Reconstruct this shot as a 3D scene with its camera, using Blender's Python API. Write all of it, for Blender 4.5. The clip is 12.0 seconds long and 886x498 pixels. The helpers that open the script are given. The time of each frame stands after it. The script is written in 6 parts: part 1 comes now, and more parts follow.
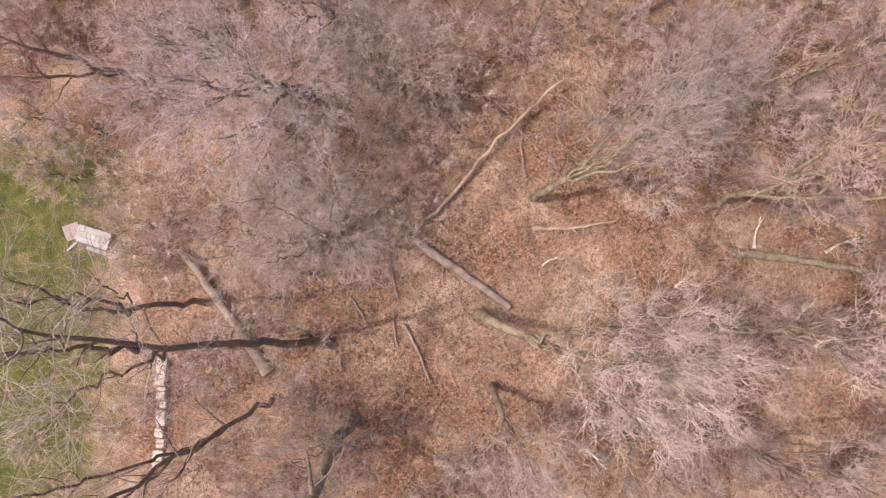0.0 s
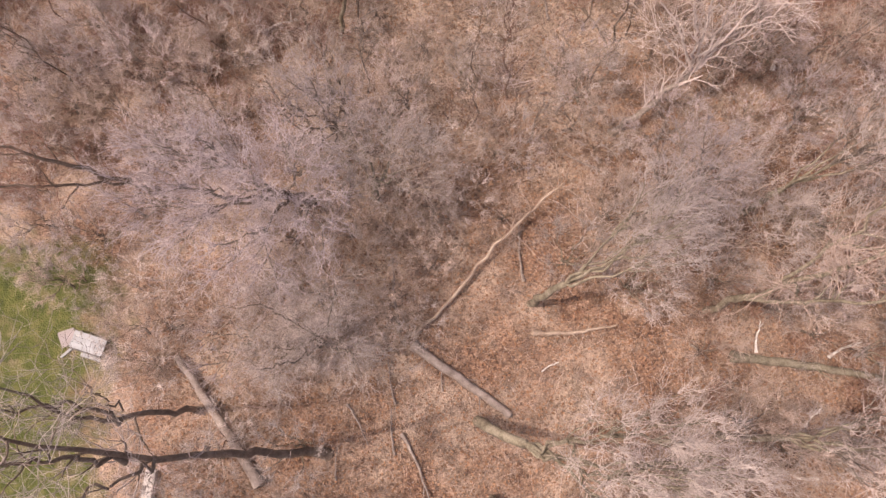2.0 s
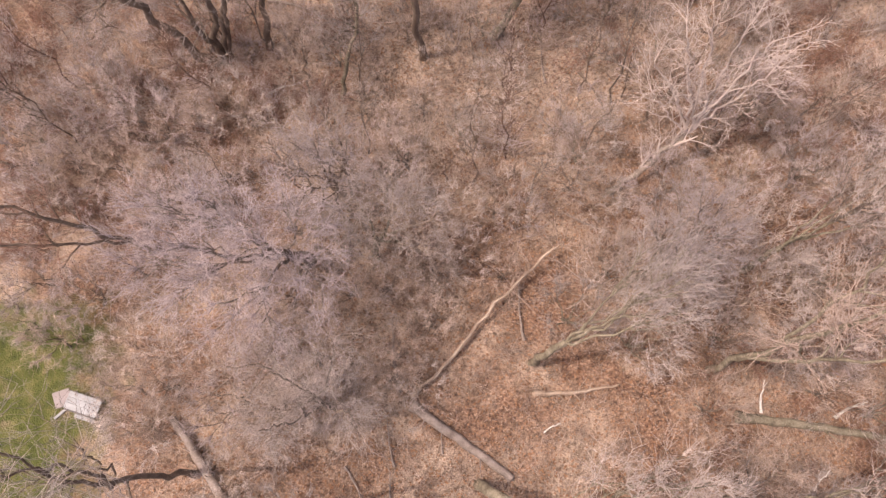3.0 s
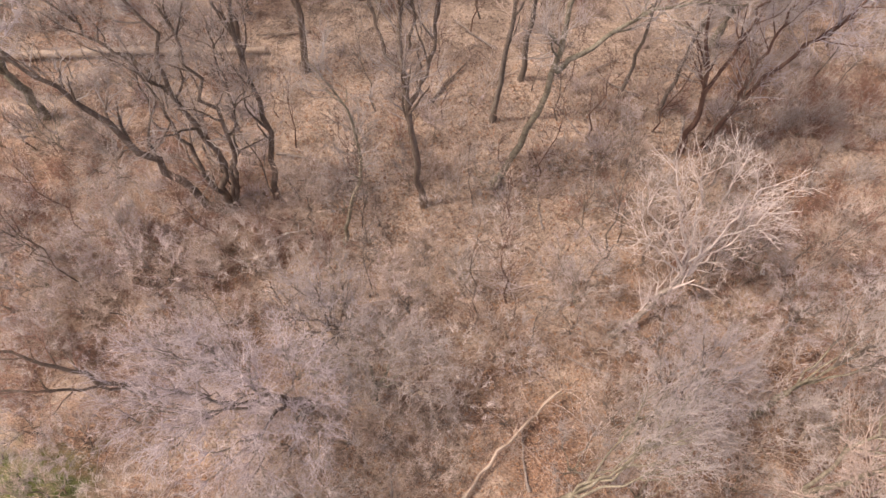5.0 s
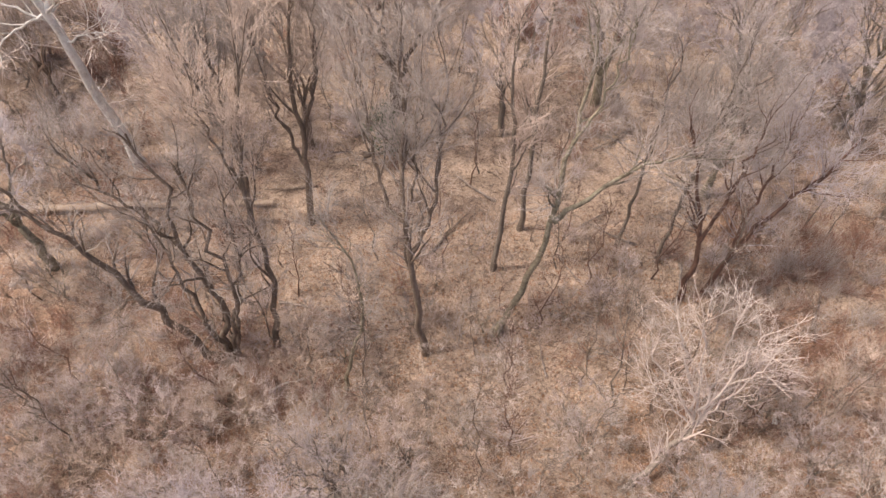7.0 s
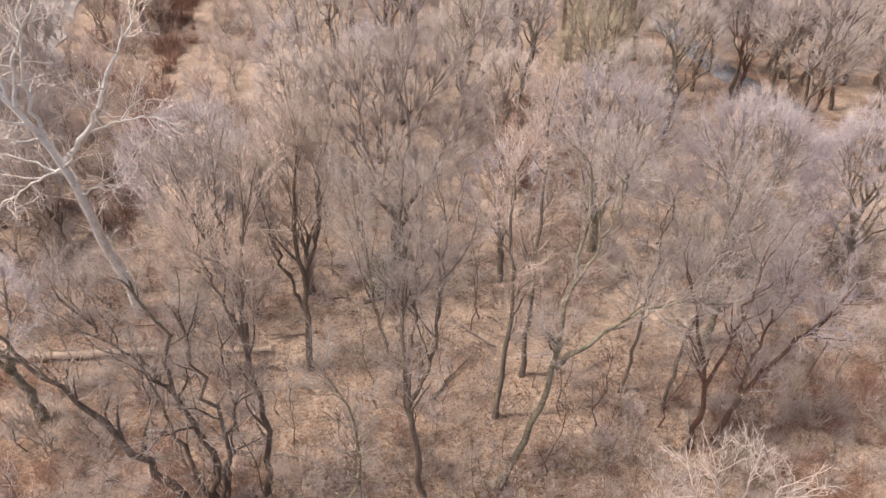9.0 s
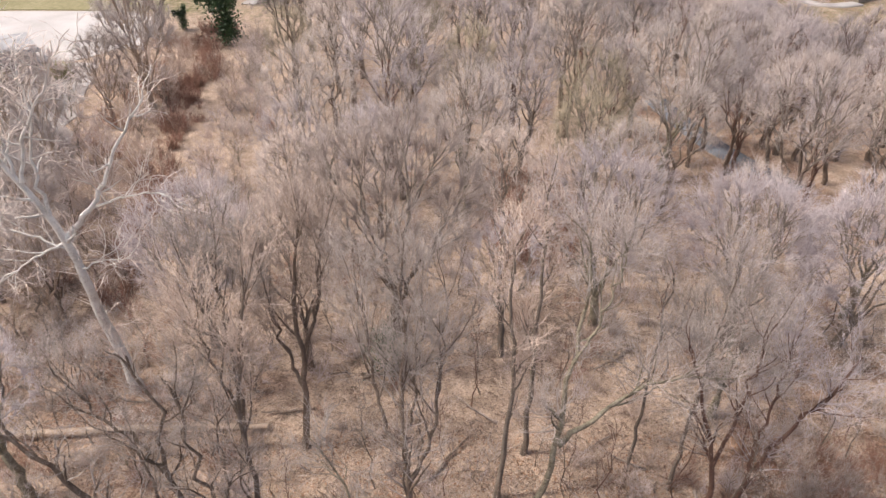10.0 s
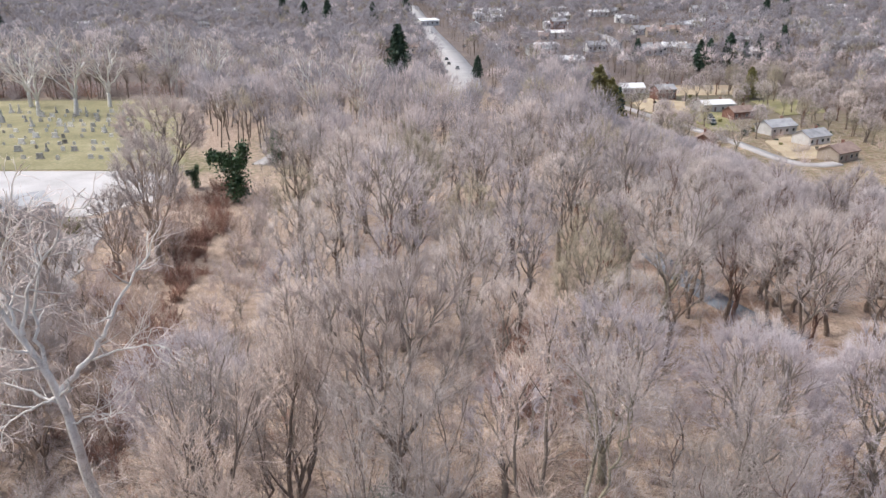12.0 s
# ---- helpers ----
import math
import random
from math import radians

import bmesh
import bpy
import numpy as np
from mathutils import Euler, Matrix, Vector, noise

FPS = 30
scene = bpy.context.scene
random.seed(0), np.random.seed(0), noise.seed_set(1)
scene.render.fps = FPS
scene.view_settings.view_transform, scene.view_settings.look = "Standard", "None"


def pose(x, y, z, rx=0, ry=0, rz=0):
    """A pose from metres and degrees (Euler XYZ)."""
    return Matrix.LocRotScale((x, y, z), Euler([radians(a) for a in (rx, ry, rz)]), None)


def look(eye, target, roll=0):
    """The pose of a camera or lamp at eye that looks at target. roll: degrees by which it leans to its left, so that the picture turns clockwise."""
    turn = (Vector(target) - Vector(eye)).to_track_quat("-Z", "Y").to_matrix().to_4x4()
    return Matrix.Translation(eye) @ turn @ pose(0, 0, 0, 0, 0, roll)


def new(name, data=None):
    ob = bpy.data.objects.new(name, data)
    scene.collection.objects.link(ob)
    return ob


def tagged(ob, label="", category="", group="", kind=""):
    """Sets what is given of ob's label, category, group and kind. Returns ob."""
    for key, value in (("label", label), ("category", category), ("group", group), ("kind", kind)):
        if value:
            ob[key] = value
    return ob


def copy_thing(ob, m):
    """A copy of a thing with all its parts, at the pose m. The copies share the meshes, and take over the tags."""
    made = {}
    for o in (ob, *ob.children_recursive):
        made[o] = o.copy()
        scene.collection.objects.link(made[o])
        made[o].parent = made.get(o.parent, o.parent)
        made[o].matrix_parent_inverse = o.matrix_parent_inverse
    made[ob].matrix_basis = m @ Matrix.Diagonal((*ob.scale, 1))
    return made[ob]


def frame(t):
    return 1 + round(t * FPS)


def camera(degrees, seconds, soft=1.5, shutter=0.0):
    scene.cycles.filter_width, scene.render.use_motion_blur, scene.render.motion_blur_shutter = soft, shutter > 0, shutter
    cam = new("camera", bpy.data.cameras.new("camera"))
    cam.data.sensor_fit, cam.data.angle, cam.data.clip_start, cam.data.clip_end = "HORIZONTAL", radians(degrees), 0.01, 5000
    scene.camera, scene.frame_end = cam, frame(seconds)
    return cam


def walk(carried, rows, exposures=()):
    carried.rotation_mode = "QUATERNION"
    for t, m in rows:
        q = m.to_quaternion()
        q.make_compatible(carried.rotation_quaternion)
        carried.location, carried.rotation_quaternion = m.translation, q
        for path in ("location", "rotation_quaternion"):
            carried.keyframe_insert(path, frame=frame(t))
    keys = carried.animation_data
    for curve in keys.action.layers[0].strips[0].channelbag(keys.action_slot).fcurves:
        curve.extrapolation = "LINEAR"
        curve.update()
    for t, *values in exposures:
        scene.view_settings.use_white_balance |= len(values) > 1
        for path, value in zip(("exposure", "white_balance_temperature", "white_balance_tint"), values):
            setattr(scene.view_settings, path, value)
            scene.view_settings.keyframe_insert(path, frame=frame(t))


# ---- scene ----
cam = camera(65.0, 12.0, soft=1.45)
EYE = (0.0, 0.0, 35.0)
# seconds, degrees of tilt above the first view, heading, lean
TILT = [(0.0, 0.0, -0.08, 0.47), (0.5, 2.13, -0.09, 0.43), (1.0, 4.34, -0.11, 0.40), (1.5, 6.48, -0.11, 0.36),
        (2.0, 8.63, -0.13, 0.36), (2.5, 10.88, -0.13, 0.32), (3.0, 13.45, -0.12, 0.30), (5.0, 25.25, -0.03, 0.17),
        (5.5, 28.34, 0.02, 0.11), (6.0, 31.41, 0.06, 0.02), (6.5, 34.42, 0.09, -0.08), (7.0, 37.38, 0.11, -0.15),
        (9.0, 49.32, 0.06, -0.37), (9.5, 52.35, 0.04, -0.42), (10.0, 55.41, 0.02, -0.45), (10.5, 58.43, 0.02, -0.50),
        (11.0, 61.48, 0.02, -0.52), (11.5, 64.62, 0.0, -0.52), (12.0, 67.87, -0.02, -0.51)]
FIRST = -88.0


def aimed(tilt, turn, lean):
    m = Matrix.Rotation(radians(90 + FIRST + tilt), 4, "X") @ Matrix.Rotation(radians(turn), 4, "Y") @ Matrix.Rotation(radians(lean), 4, "Z")
    return Matrix.Translation(EYE) @ m


walk(cam, [(t, aimed(a, b, c)) for t, a, b, c in TILT], exposures=[(0.0, 0.17, 7250, 26), (3.0, 0.21, 7250, 25), (6.0, 0.28, 7030, 17), (9.5, 0.27, 6800, 14), (12.0, 0.17, 5960, 9.5)])

# ---- light ----
SUN_ELEV, SUN_FROM = 61.0, 268.0      # degrees; compass of the sun, clockwise from +y
world = bpy.data.worlds.new("sky")
scene.world = world
world.use_nodes = True
sky = world.node_tree.nodes.new("ShaderNodeTexSky")
sky.sky_type, sky.sun_disc = "NISHITA", False
sky.sun_elevation, sky.sun_rotation = radians(SUN_ELEV), radians(SUN_FROM)
sky.dust_density, sky.air_density, sky.ozone_density = 6.0, 1.0, 0.4
bg = world.node_tree.nodes["Background"]
world.node_tree.links.new(sky.outputs[0], bg.inputs[0])
bg.inputs[1].default_value = 0.15
sun = new("sun", bpy.data.lights.new("sun", "SUN"))
sun.data.energy, sun.data.angle, sun.data.color = 2.35, radians(0.6), (1.0, 0.95, 0.87)
az, el = radians(SUN_FROM), radians(SUN_ELEV)
sun.matrix_world = look((0, 0, 0), (-math.sin(az) * math.cos(el), -math.cos(az) * math.cos(el), -math.sin(el)))
sun.location = (-40, -30, 80)


# ---- materials ----
def mat(name, colors, scale=4.0, rough=0.85, bump=0.3, fine=30.0, metal=0.0, vary=0.12, stretch=(1, 1, 1)):
    """A surface whose colour runs over a ramp by noise at two scales, with relief and a little change from object to object."""
    m = bpy.data.materials.new(name)
    m.use_nodes = True
    nt = m.node_tree
    n, l = nt.nodes, nt.links
    p = n["Principled BSDF"]
    geo = n.new("ShaderNodeNewGeometry")
    mapp = n.new("ShaderNodeMapping")
    mapp.inputs["Scale"].default_value = stretch
    l.new(geo.outputs["Position"], mapp.inputs["Vector"])
    a, b = n.new("ShaderNodeTexNoise"), n.new("ShaderNodeTexNoise")
    a.inputs["Scale"].default_value, a.inputs["Detail"].default_value = scale, 4
    b.inputs["Scale"].default_value, b.inputs["Detail"].default_value = fine, 3
    for k in (a, b):
        l.new(mapp.outputs[0], k.inputs["Vector"])
    mix = n.new("ShaderNodeMath")
    mix.operation = "ADD"
    h = n.new("ShaderNodeMath")
    h.operation = "MULTIPLY"
    h.inputs[1].default_value = 0.45
    l.new(b.outputs["Fac"], h.inputs[0])
    h2 = n.new("ShaderNodeMath")
    h2.operation = "MULTIPLY"
    h2.inputs[1].default_value = 0.55
    l.new(a.outputs["Fac"], h2.inputs[0])
    l.new(h.outputs[0], mix.inputs[0])
    l.new(h2.outputs[0], mix.inputs[1])
    ramp = n.new("ShaderNodeValToRGB")
    el_ = ramp.color_ramp.elements
    lo, hi = 0.34, 0.66
    for i, c in enumerate(colors):
        pos = lo + (hi - lo) * i / max(1, len(colors) - 1)
        e = el_[i] if i < 2 else el_.new(pos)
        e.position, e.color = pos, (*c, 1)
    l.new(mix.outputs[0], ramp.inputs[0])
    info = n.new("ShaderNodeObjectInfo")
    mr = n.new("ShaderNodeMapRange")
    mr.inputs["To Min"].default_value, mr.inputs["To Max"].default_value = 1 - vary, 1 + vary
    l.new(info.outputs["Random"], mr.inputs["Value"])
    hsv = n.new("ShaderNodeHueSaturation")
    l.new(mr.outputs[0], hsv.inputs["Value"])
    l.new(ramp.outputs[0], hsv.inputs["Color"])
    l.new(hsv.outputs[0], p.inputs["Base Color"])
    p.inputs["Roughness"].default_value, p.inputs["Metallic"].default_value = rough, metal
    if bump:
        bp = n.new("ShaderNodeBump")
        bp.inputs["Strength"].default_value, bp.inputs["Distance"].default_value = bump, 0.03
        l.new(mix.outputs[0], bp.inputs["Height"])
        l.new(bp.outputs[0], p.inputs["Normal"])
    return m


BARK_GREY = mat("bark_grey", [(0.10, 0.078, 0.062), (0.185, 0.15, 0.122), (0.28, 0.24, 0.20)], 3, 0.9, 0.6, 25, stretch=(1, 1, 0.3))
BARK_DARK = mat("bark_dark", [(0.095, 0.066, 0.05), (0.18, 0.135, 0.103), (0.30, 0.24, 0.195)], 3, 0.9, 0.6, 25, stretch=(1, 1, 0.3))
BARK_ASH = mat("bark_ash", [(0.17, 0.135, 0.11), (0.27, 0.225, 0.19), (0.37, 0.32, 0.275)], 3, 0.9, 0.4, 25, stretch=(1, 1, 0.3))
BARK_UMBER = mat("bark_umber", [(0.10, 0.072, 0.055), (0.19, 0.145, 0.112), (0.31, 0.25, 0.20)], 2.2, 0.9, 0.7, 18, stretch=(1, 1, 0.5))
BARK_RED = mat("bark_red", [(0.10, 0.055, 0.042), (0.17, 0.095, 0.07), (0.23, 0.15, 0.11)], 3, 0.9, 0.6, 25, stretch=(1, 1, 0.3))
BARK_MOSS = mat("bark_moss", [(0.10, 0.08, 0.058), (0.235, 0.205, 0.145), (0.37, 0.335, 0.265)], 3.0, 0.9, 0.7, 16)
BARK_PALE = mat("bark_pale", [(0.25, 0.18, 0.13), (0.40, 0.31, 0.24), (0.50, 0.42, 0.34)], 2.0, 0.85, 0.4, 22)
BARK_WHITE = mat("bark_white", [(0.50, 0.46, 0.41), (0.76, 0.73, 0.68), (0.84, 0.82, 0.78)], 1.5, 0.7, 0.2, 12)
TWIG_TAN = mat("twig_tan", [(0.38, 0.285, 0.23), (0.53, 0.42, 0.355), (0.64, 0.53, 0.46)], 1.0, 0.75, 0, 9, vary=0.24)
TWIG_GREY = mat("twig_grey", [(0.33, 0.28, 0.25), (0.45, 0.39, 0.36), (0.56, 0.50, 0.47)], 1.0, 0.75, 0, 9, vary=0.24)
TWIG_MAUVE = mat("twig_mauve", [(0.43, 0.345, 0.33), (0.59, 0.495, 0.475), (0.71, 0.61, 0.59)], 1.0, 0.75, 0, 9, vary=0.24)
TWIG_WHITE = mat("twig_white", [(0.46, 0.385, 0.34), (0.61, 0.525, 0.48), (0.72, 0.64, 0.595)], 1.0, 0.7, 0, 9, vary=0.24)
TWIG_LILAC = mat("twig_lilac", [(0.44, 0.38, 0.39), (0.58, 0.515, 0.525), (0.69, 0.63, 0.64)], 1.0, 0.75, 0, 9, vary=0.24)
TWIG_ASH = mat("twig_ash", [(0.41, 0.335, 0.295), (0.545, 0.46, 0.415), (0.655, 0.57, 0.52)], 1.0, 0.75, 0, 9, vary=0.16)
TWIG_HAZE = mat("twig_haze", [(0.31, 0.265, 0.26), (0.42, 0.365, 0.36), (0.52, 0.46, 0.455)], 0.6, 0.75, 0, 9, vary=0.16)
TWIG_MAUVE_GREY = mat("twig_mauve_grey", [(0.36, 0.30, 0.305), (0.50, 0.43, 0.435), (0.62, 0.545, 0.55)], 0.5, 0.75, 0, 9, vary=0.1)
# bluish grey that puts distance haze into the colour of far crowns
TWIG_FAR_HAZE = mat("twig_far_haze", [(0.175, 0.157, 0.168), (0.26, 0.236, 0.252), (0.345, 0.318, 0.337)], 0.03, 0.8, 0, 0.4)
TWIG_OLIVE = mat("twig_olive", [(0.24, 0.20, 0.14), (0.34, 0.29, 0.21), (0.43, 0.38, 0.29)], 1.0, 0.8, 0, 9, vary=0.24)
TWIG_RED = mat("twig_red", [(0.22, 0.108, 0.08), (0.33, 0.178, 0.13), (0.42, 0.262, 0.195)], 1.0, 0.8, 0, 9)
LOG = mat("log_weathered", [(0.16, 0.125, 0.105), (0.285, 0.235, 0.205), (0.38, 0.33, 0.295)], 2.5, 0.9, 0.6, 18)
LEAF = mat("dry_leaf", [(0.20, 0.095, 0.05), (0.34, 0.18, 0.10), (0.48, 0.31, 0.20)], 1.3, 0.8, 0, 25)
NEEDLE = mat("needles", [(0.012, 0.03, 0.02), (0.03, 0.06, 0.035), (0.06, 0.10, 0.05)], 0.8, 0.7, 0, 6)
IVY = mat("ivy_leaf", [(0.015, 0.035, 0.015), (0.04, 0.085, 0.03), (0.08, 0.14, 0.05)], 0.8, 0.5, 0, 6)
SHRUB_GREEN = mat("shrub_green", [(0.13, 0.12, 0.04), (0.22, 0.20, 0.075), (0.31, 0.28, 0.12)], 0.8, 0.7, 0, 6)
WHITE_PAINT = mat("white_paint", [(0.25, 0.26, 0.27), (0.36, 0.375, 0.39), (0.45, 0.465, 0.485)], 3, 0.6, 0.15, 30)
PINK_PLASTIC = mat("pink_sheet", [(0.30, 0.255, 0.25), (0.38, 0.33, 0.325)], 3, 0.6, 0.1, 30)
# near-black that paints the shade in the gap under the bench seat
GAP_SHADE = mat("gap_shade", [(0.05, 0.045, 0.045), (0.09, 0.08, 0.08)], 5, 0.5, 0.1, 30)
PALE_STONE = mat("pale_stone", [(0.42, 0.38, 0.35), (0.60, 0.56, 0.52), (0.70, 0.67, 0.63)], 3, 0.85, 0.4, 30)
GRAVE = mat("gravestone", [(0.20, 0.19, 0.18), (0.52, 0.50, 0.47), (0.80, 0.78, 0.74)], 0.12, 0.7, 0.2, 2.0, vary=0.5)
ASPHALT = mat("pale_asphalt", [(0.36, 0.34, 0.33), (0.45, 0.43, 0.42), (0.52, 0.50, 0.49)], 0.15, 0.9, 0.1, 6)
ROAD = mat("road_worn", [(0.28, 0.26, 0.25), (0.36, 0.34, 0.33), (0.43, 0.41, 0.40)], 0.2, 0.9, 0.1, 6)
WATER = mat("creek_water", [(0.16, 0.17, 0.19), (0.24, 0.26, 0.29)], 0.3, 0.12, 0.1, 3)
SIDING_WHITE = mat("white_siding", [(0.50, 0.48, 0.46), (0.60, 0.59, 0.57), (0.66, 0.65, 0.64)], 0.6, 0.6, 0.1, 5)
BRICK = mat("red_brick", [(0.15, 0.075, 0.058), (0.21, 0.105, 0.08), (0.27, 0.15, 0.115)], 0.8, 0.85, 0.2, 6)
SIDING_TAN = mat("tan_siding", [(0.34, 0.28, 0.22), (0.44, 0.37, 0.30)], 0.6, 0.7, 0.1, 5)
ROOF_GREY = mat("grey_shingle", [(0.20, 0.20, 0.21), (0.30, 0.30, 0.31), (0.38, 0.38, 0.39)], 0.5, 0.9, 0.2, 5)
ROOF_BROWN = mat("brown_shingle", [(0.16, 0.11, 0.09), (0.25, 0.18, 0.15), (0.33, 0.25, 0.21)], 0.5, 0.9, 0.2, 5)
ROOF_WHITE = mat("white_roof", [(0.62, 0.62, 0.62), (0.74, 0.74, 0.74)], 0.4, 0.7, 0.1, 4)
DRY_LAWN = mat("dry_lawn", [(0.27, 0.205, 0.135), (0.38, 0.305, 0.205), (0.45, 0.375, 0.26)], 0.12, 0.95, 0.1, 2)
GREEN_LAWN = mat("green_lawn", [(0.15, 0.14, 0.06), (0.23, 0.21, 0.095), (0.32, 0.27, 0.15)], 0.15, 0.95, 0.1, 2)
CEMETERY_LAWN = mat("cemetery_lawn", [(0.17, 0.155, 0.08), (0.265, 0.24, 0.125), (0.38, 0.335, 0.21)], 0.10, 0.95, 0.1, 1.2)
CAR_PAINT = mat("car_paint", [(0.30, 0.30, 0.31), (0.38, 0.38, 0.39)], 1, 0.3, 0, 3, 0.3, vary=0.8)
RUBBER = mat("rubber", [(0.02, 0.02, 0.02), (0.04, 0.04, 0.04)], 3, 0.8, 0, 9)
GLASS = mat("window_dark", [(0.02, 0.022, 0.026), (0.05, 0.055, 0.06)], 1, 0.08, 0, 3)


def ground_material():
    m = bpy.data.materials.new("leaf_litter_ground")
    m.use_nodes = True
    nt = m.node_tree
    n, l = nt.nodes, nt.links
    p = n["Principled BSDF"]
    geo = n.new("ShaderNodeNewGeometry")

    def noise_at(scale, detail=4, rough=0.6):
        k = n.new("ShaderNodeTexNoise")
        k.inputs["Scale"].default_value, k.inputs["Detail"].default_value, k.inputs["Roughness"].default_value = scale, detail, rough
        l.new(geo.outputs["Position"], k.inputs["Vector"])
        return k

    def ramp(src, stops):
        r = n.new("ShaderNodeValToRGB")
        for i, (pos, c) in enumerate(stops):
            e = r.color_ramp.elements[i] if i < 2 else r.color_ramp.elements.new(pos)
            e.position, e.color = pos, (*c, 1)
        l.new(src, r.inputs[0])
        return r

    def blend(fac, a, b):
        k = n.new("ShaderNodeMix")
        k.data_type = "RGBA"
        l.new(fac, k.inputs[0])
        l.new(a, k.inputs[6])
        l.new(b, k.inputs[7])
        return k.outputs[2]

    cells = n.new("ShaderNodeTexVoronoi")
    cells.inputs["Scale"].default_value = 12.0
    l.new(geo.outputs["Position"], cells.inputs["Vector"])
    sep = n.new("ShaderNodeSeparateColor")
    l.new(cells.outputs["Color"], sep.inputs[0])
    leaf = ramp(sep.outputs[0], [(0.0, (0.105, 0.06, 0.042)), (0.35, (0.20, 0.116, 0.078)), (0.7, (0.285, 0.172, 0.115)), (1.0, (0.40, 0.275, 0.195))])
    straw = ramp(noise_at(14.0).outputs["Fac"], [(0.3, (0.19, 0.138, 0.105)), (0.5, (0.385, 0.293, 0.225)), (0.7, (0.55, 0.44, 0.355))])
    patch = ramp(noise_at(0.22, 5).outputs["Fac"], [(0.42, (0, 0, 0)), (0.62, (1, 1, 1))])
    dry_at = n.new("ShaderNodeAttribute")
    dry_at.attribute_name = "dry"
    dry = n.new("ShaderNodeMath")
    dry.operation, dry.use_clamp = "ADD", True
    l.new(patch.outputs[0], dry.inputs[0])
    l.new(dry_at.outputs["Fac"], dry.inputs[1])
    litter = blend(dry.outputs[0], leaf.outputs[0], straw.outputs[0])
    tone = ramp(noise_at(0.7, 6, 0.65).outputs["Fac"], [(0.32, (0.62, 0.60, 0.58)), (0.5, (1.0, 1.0, 1.0)), (0.7, (1.28, 1.27, 1.26))])
    mul = n.new("ShaderNodeMix")
    mul.data_type, mul.blend_type = "RGBA", "MULTIPLY"
    mul.inputs[0].default_value = 1.0
    l.new(litter, mul.inputs[6])
    l.new(tone.outputs[0], mul.inputs[7])
    litter = mul.outputs[2]
    grain = ramp(noise_at(4.5, 4, 0.7).outputs["Fac"], [(0.36, (0.50, 0.45, 0.42)), (0.47, (1.0, 1.0, 1.0)), (0.66, (1.15, 1.13, 1.10))])
    mul2 = n.new("ShaderNodeMix")
    mul2.data_type, mul2.blend_type = "RGBA", "MULTIPLY"
    mul2.inputs[0].default_value = 1.0
    l.new(litter, mul2.inputs[6])
    l.new(grain.outputs[0], mul2.inputs[7])
    litter = mul2.outputs[2]
    # greyed, darkened distance look of the litter, painted into the colour
    far_floor = ramp(noise_at(0.03, 6, 0.7).outputs["Fac"], [(0.3, (0.06, 0.048, 0.045)), (0.5, (0.10, 0.08, 0.074)), (0.72, (0.185, 0.15, 0.128))])
    far_at = n.new("ShaderNodeAttribute")
    far_at.attribute_name = "hill"
    litter = blend(far_at.outputs["Fac"], litter, far_floor.outputs[0])
    grass = ramp(noise_at(1.6, 6, 0.7).outputs["Fac"], [(0.3, (0.04, 0.054, 0.010)), (0.5, (0.088, 0.103, 0.022)), (0.72, (0.20, 0.18, 0.075))])
    lawn_at = n.new("ShaderNodeAttribute")
    lawn_at.attribute_name = "lawn"
    edge = n.new("ShaderNodeMath")
    edge.operation = "ADD"
    nz = noise_at(0.9, 5)
    off = n.new("ShaderNodeMath")
    off.operation = "MULTIPLY_ADD"
    off.inputs[1].default_value, off.inputs[2].default_value = 1.8, -0.95
    l.new(nz.outputs["Fac"], off.inputs[0])
    l.new(lawn_at.outputs["Fac"], edge.inputs[0])
    l.new(off.outputs[0], edge.inputs[1])
    lawn = ramp(edge.outputs[0], [(0.25, (0, 0, 0)), (0.85, (1, 1, 1))])
    l.new(blend(lawn.outputs[0], litter, grass.outputs[0]), p.inputs["Base Color"])
    p.inputs["Roughness"].default_value = 0.95
    bp = n.new("ShaderNodeBump")
    bp.inputs["Strength"].default_value, bp.inputs["Distance"].default_value = 0.8, 0.06
    l.new(cells.outputs["Distance"], bp.inputs["Height"])
    l.new(bp.outputs[0], p.inputs["Normal"])
    return m


# ---- shared builders ----
def mesh_of(name, verts, faces_by_size, material, smooth=True):
    """A mesh from arrays: verts (n, 3) and a list of (m, k) index arrays."""
    me = bpy.data.meshes.new(name)
    sizes = [f for f in faces_by_size if len(f)]
    total = sum(f.shape[0] for f in sizes)
    me.vertices.add(len(verts))
    me.vertices.foreach_set("co", np.asarray(verts, dtype=np.float32).ravel())
    me.loops.add(sum(f.size for f in sizes))
    me.loops.foreach_set("vertex_index", np.concatenate([f.ravel() for f in sizes]).astype(np.int32))
    me.polygons.add(total)
    counts = np.concatenate([np.full(f.shape[0], f.shape[1]) for f in sizes])
    me.polygons.foreach_set("loop_start", np.concatenate([[0], np.cumsum(counts)[:-1]]).astype(np.int32))
    if smooth:
        me.polygons.foreach_set("use_smooth", np.ones(total, dtype=bool))
    me.update(calc_edges=True)
    me.materials.append(material)
    return me


def part(name, bm, material, parent, label="", smooth=False):
    me = bpy.data.meshes.new(name)
    bmesh.ops.recalc_face_normals(bm, faces=bm.faces[:])
    bm.to_mesh(me)
    bm.free()
    me.materials.append(material)
    if smooth:
        for f in me.polygons:
            f.use_smooth = True
    return child(name, me, parent, label)


def child(name, me, parent, label=""):
    ob = new(name, me)
    ob.parent = parent
    return tagged(ob, label)


def unit(v):
    return v / np.maximum(np.linalg.norm(v, axis=-1, keepdims=True), 1e-9)


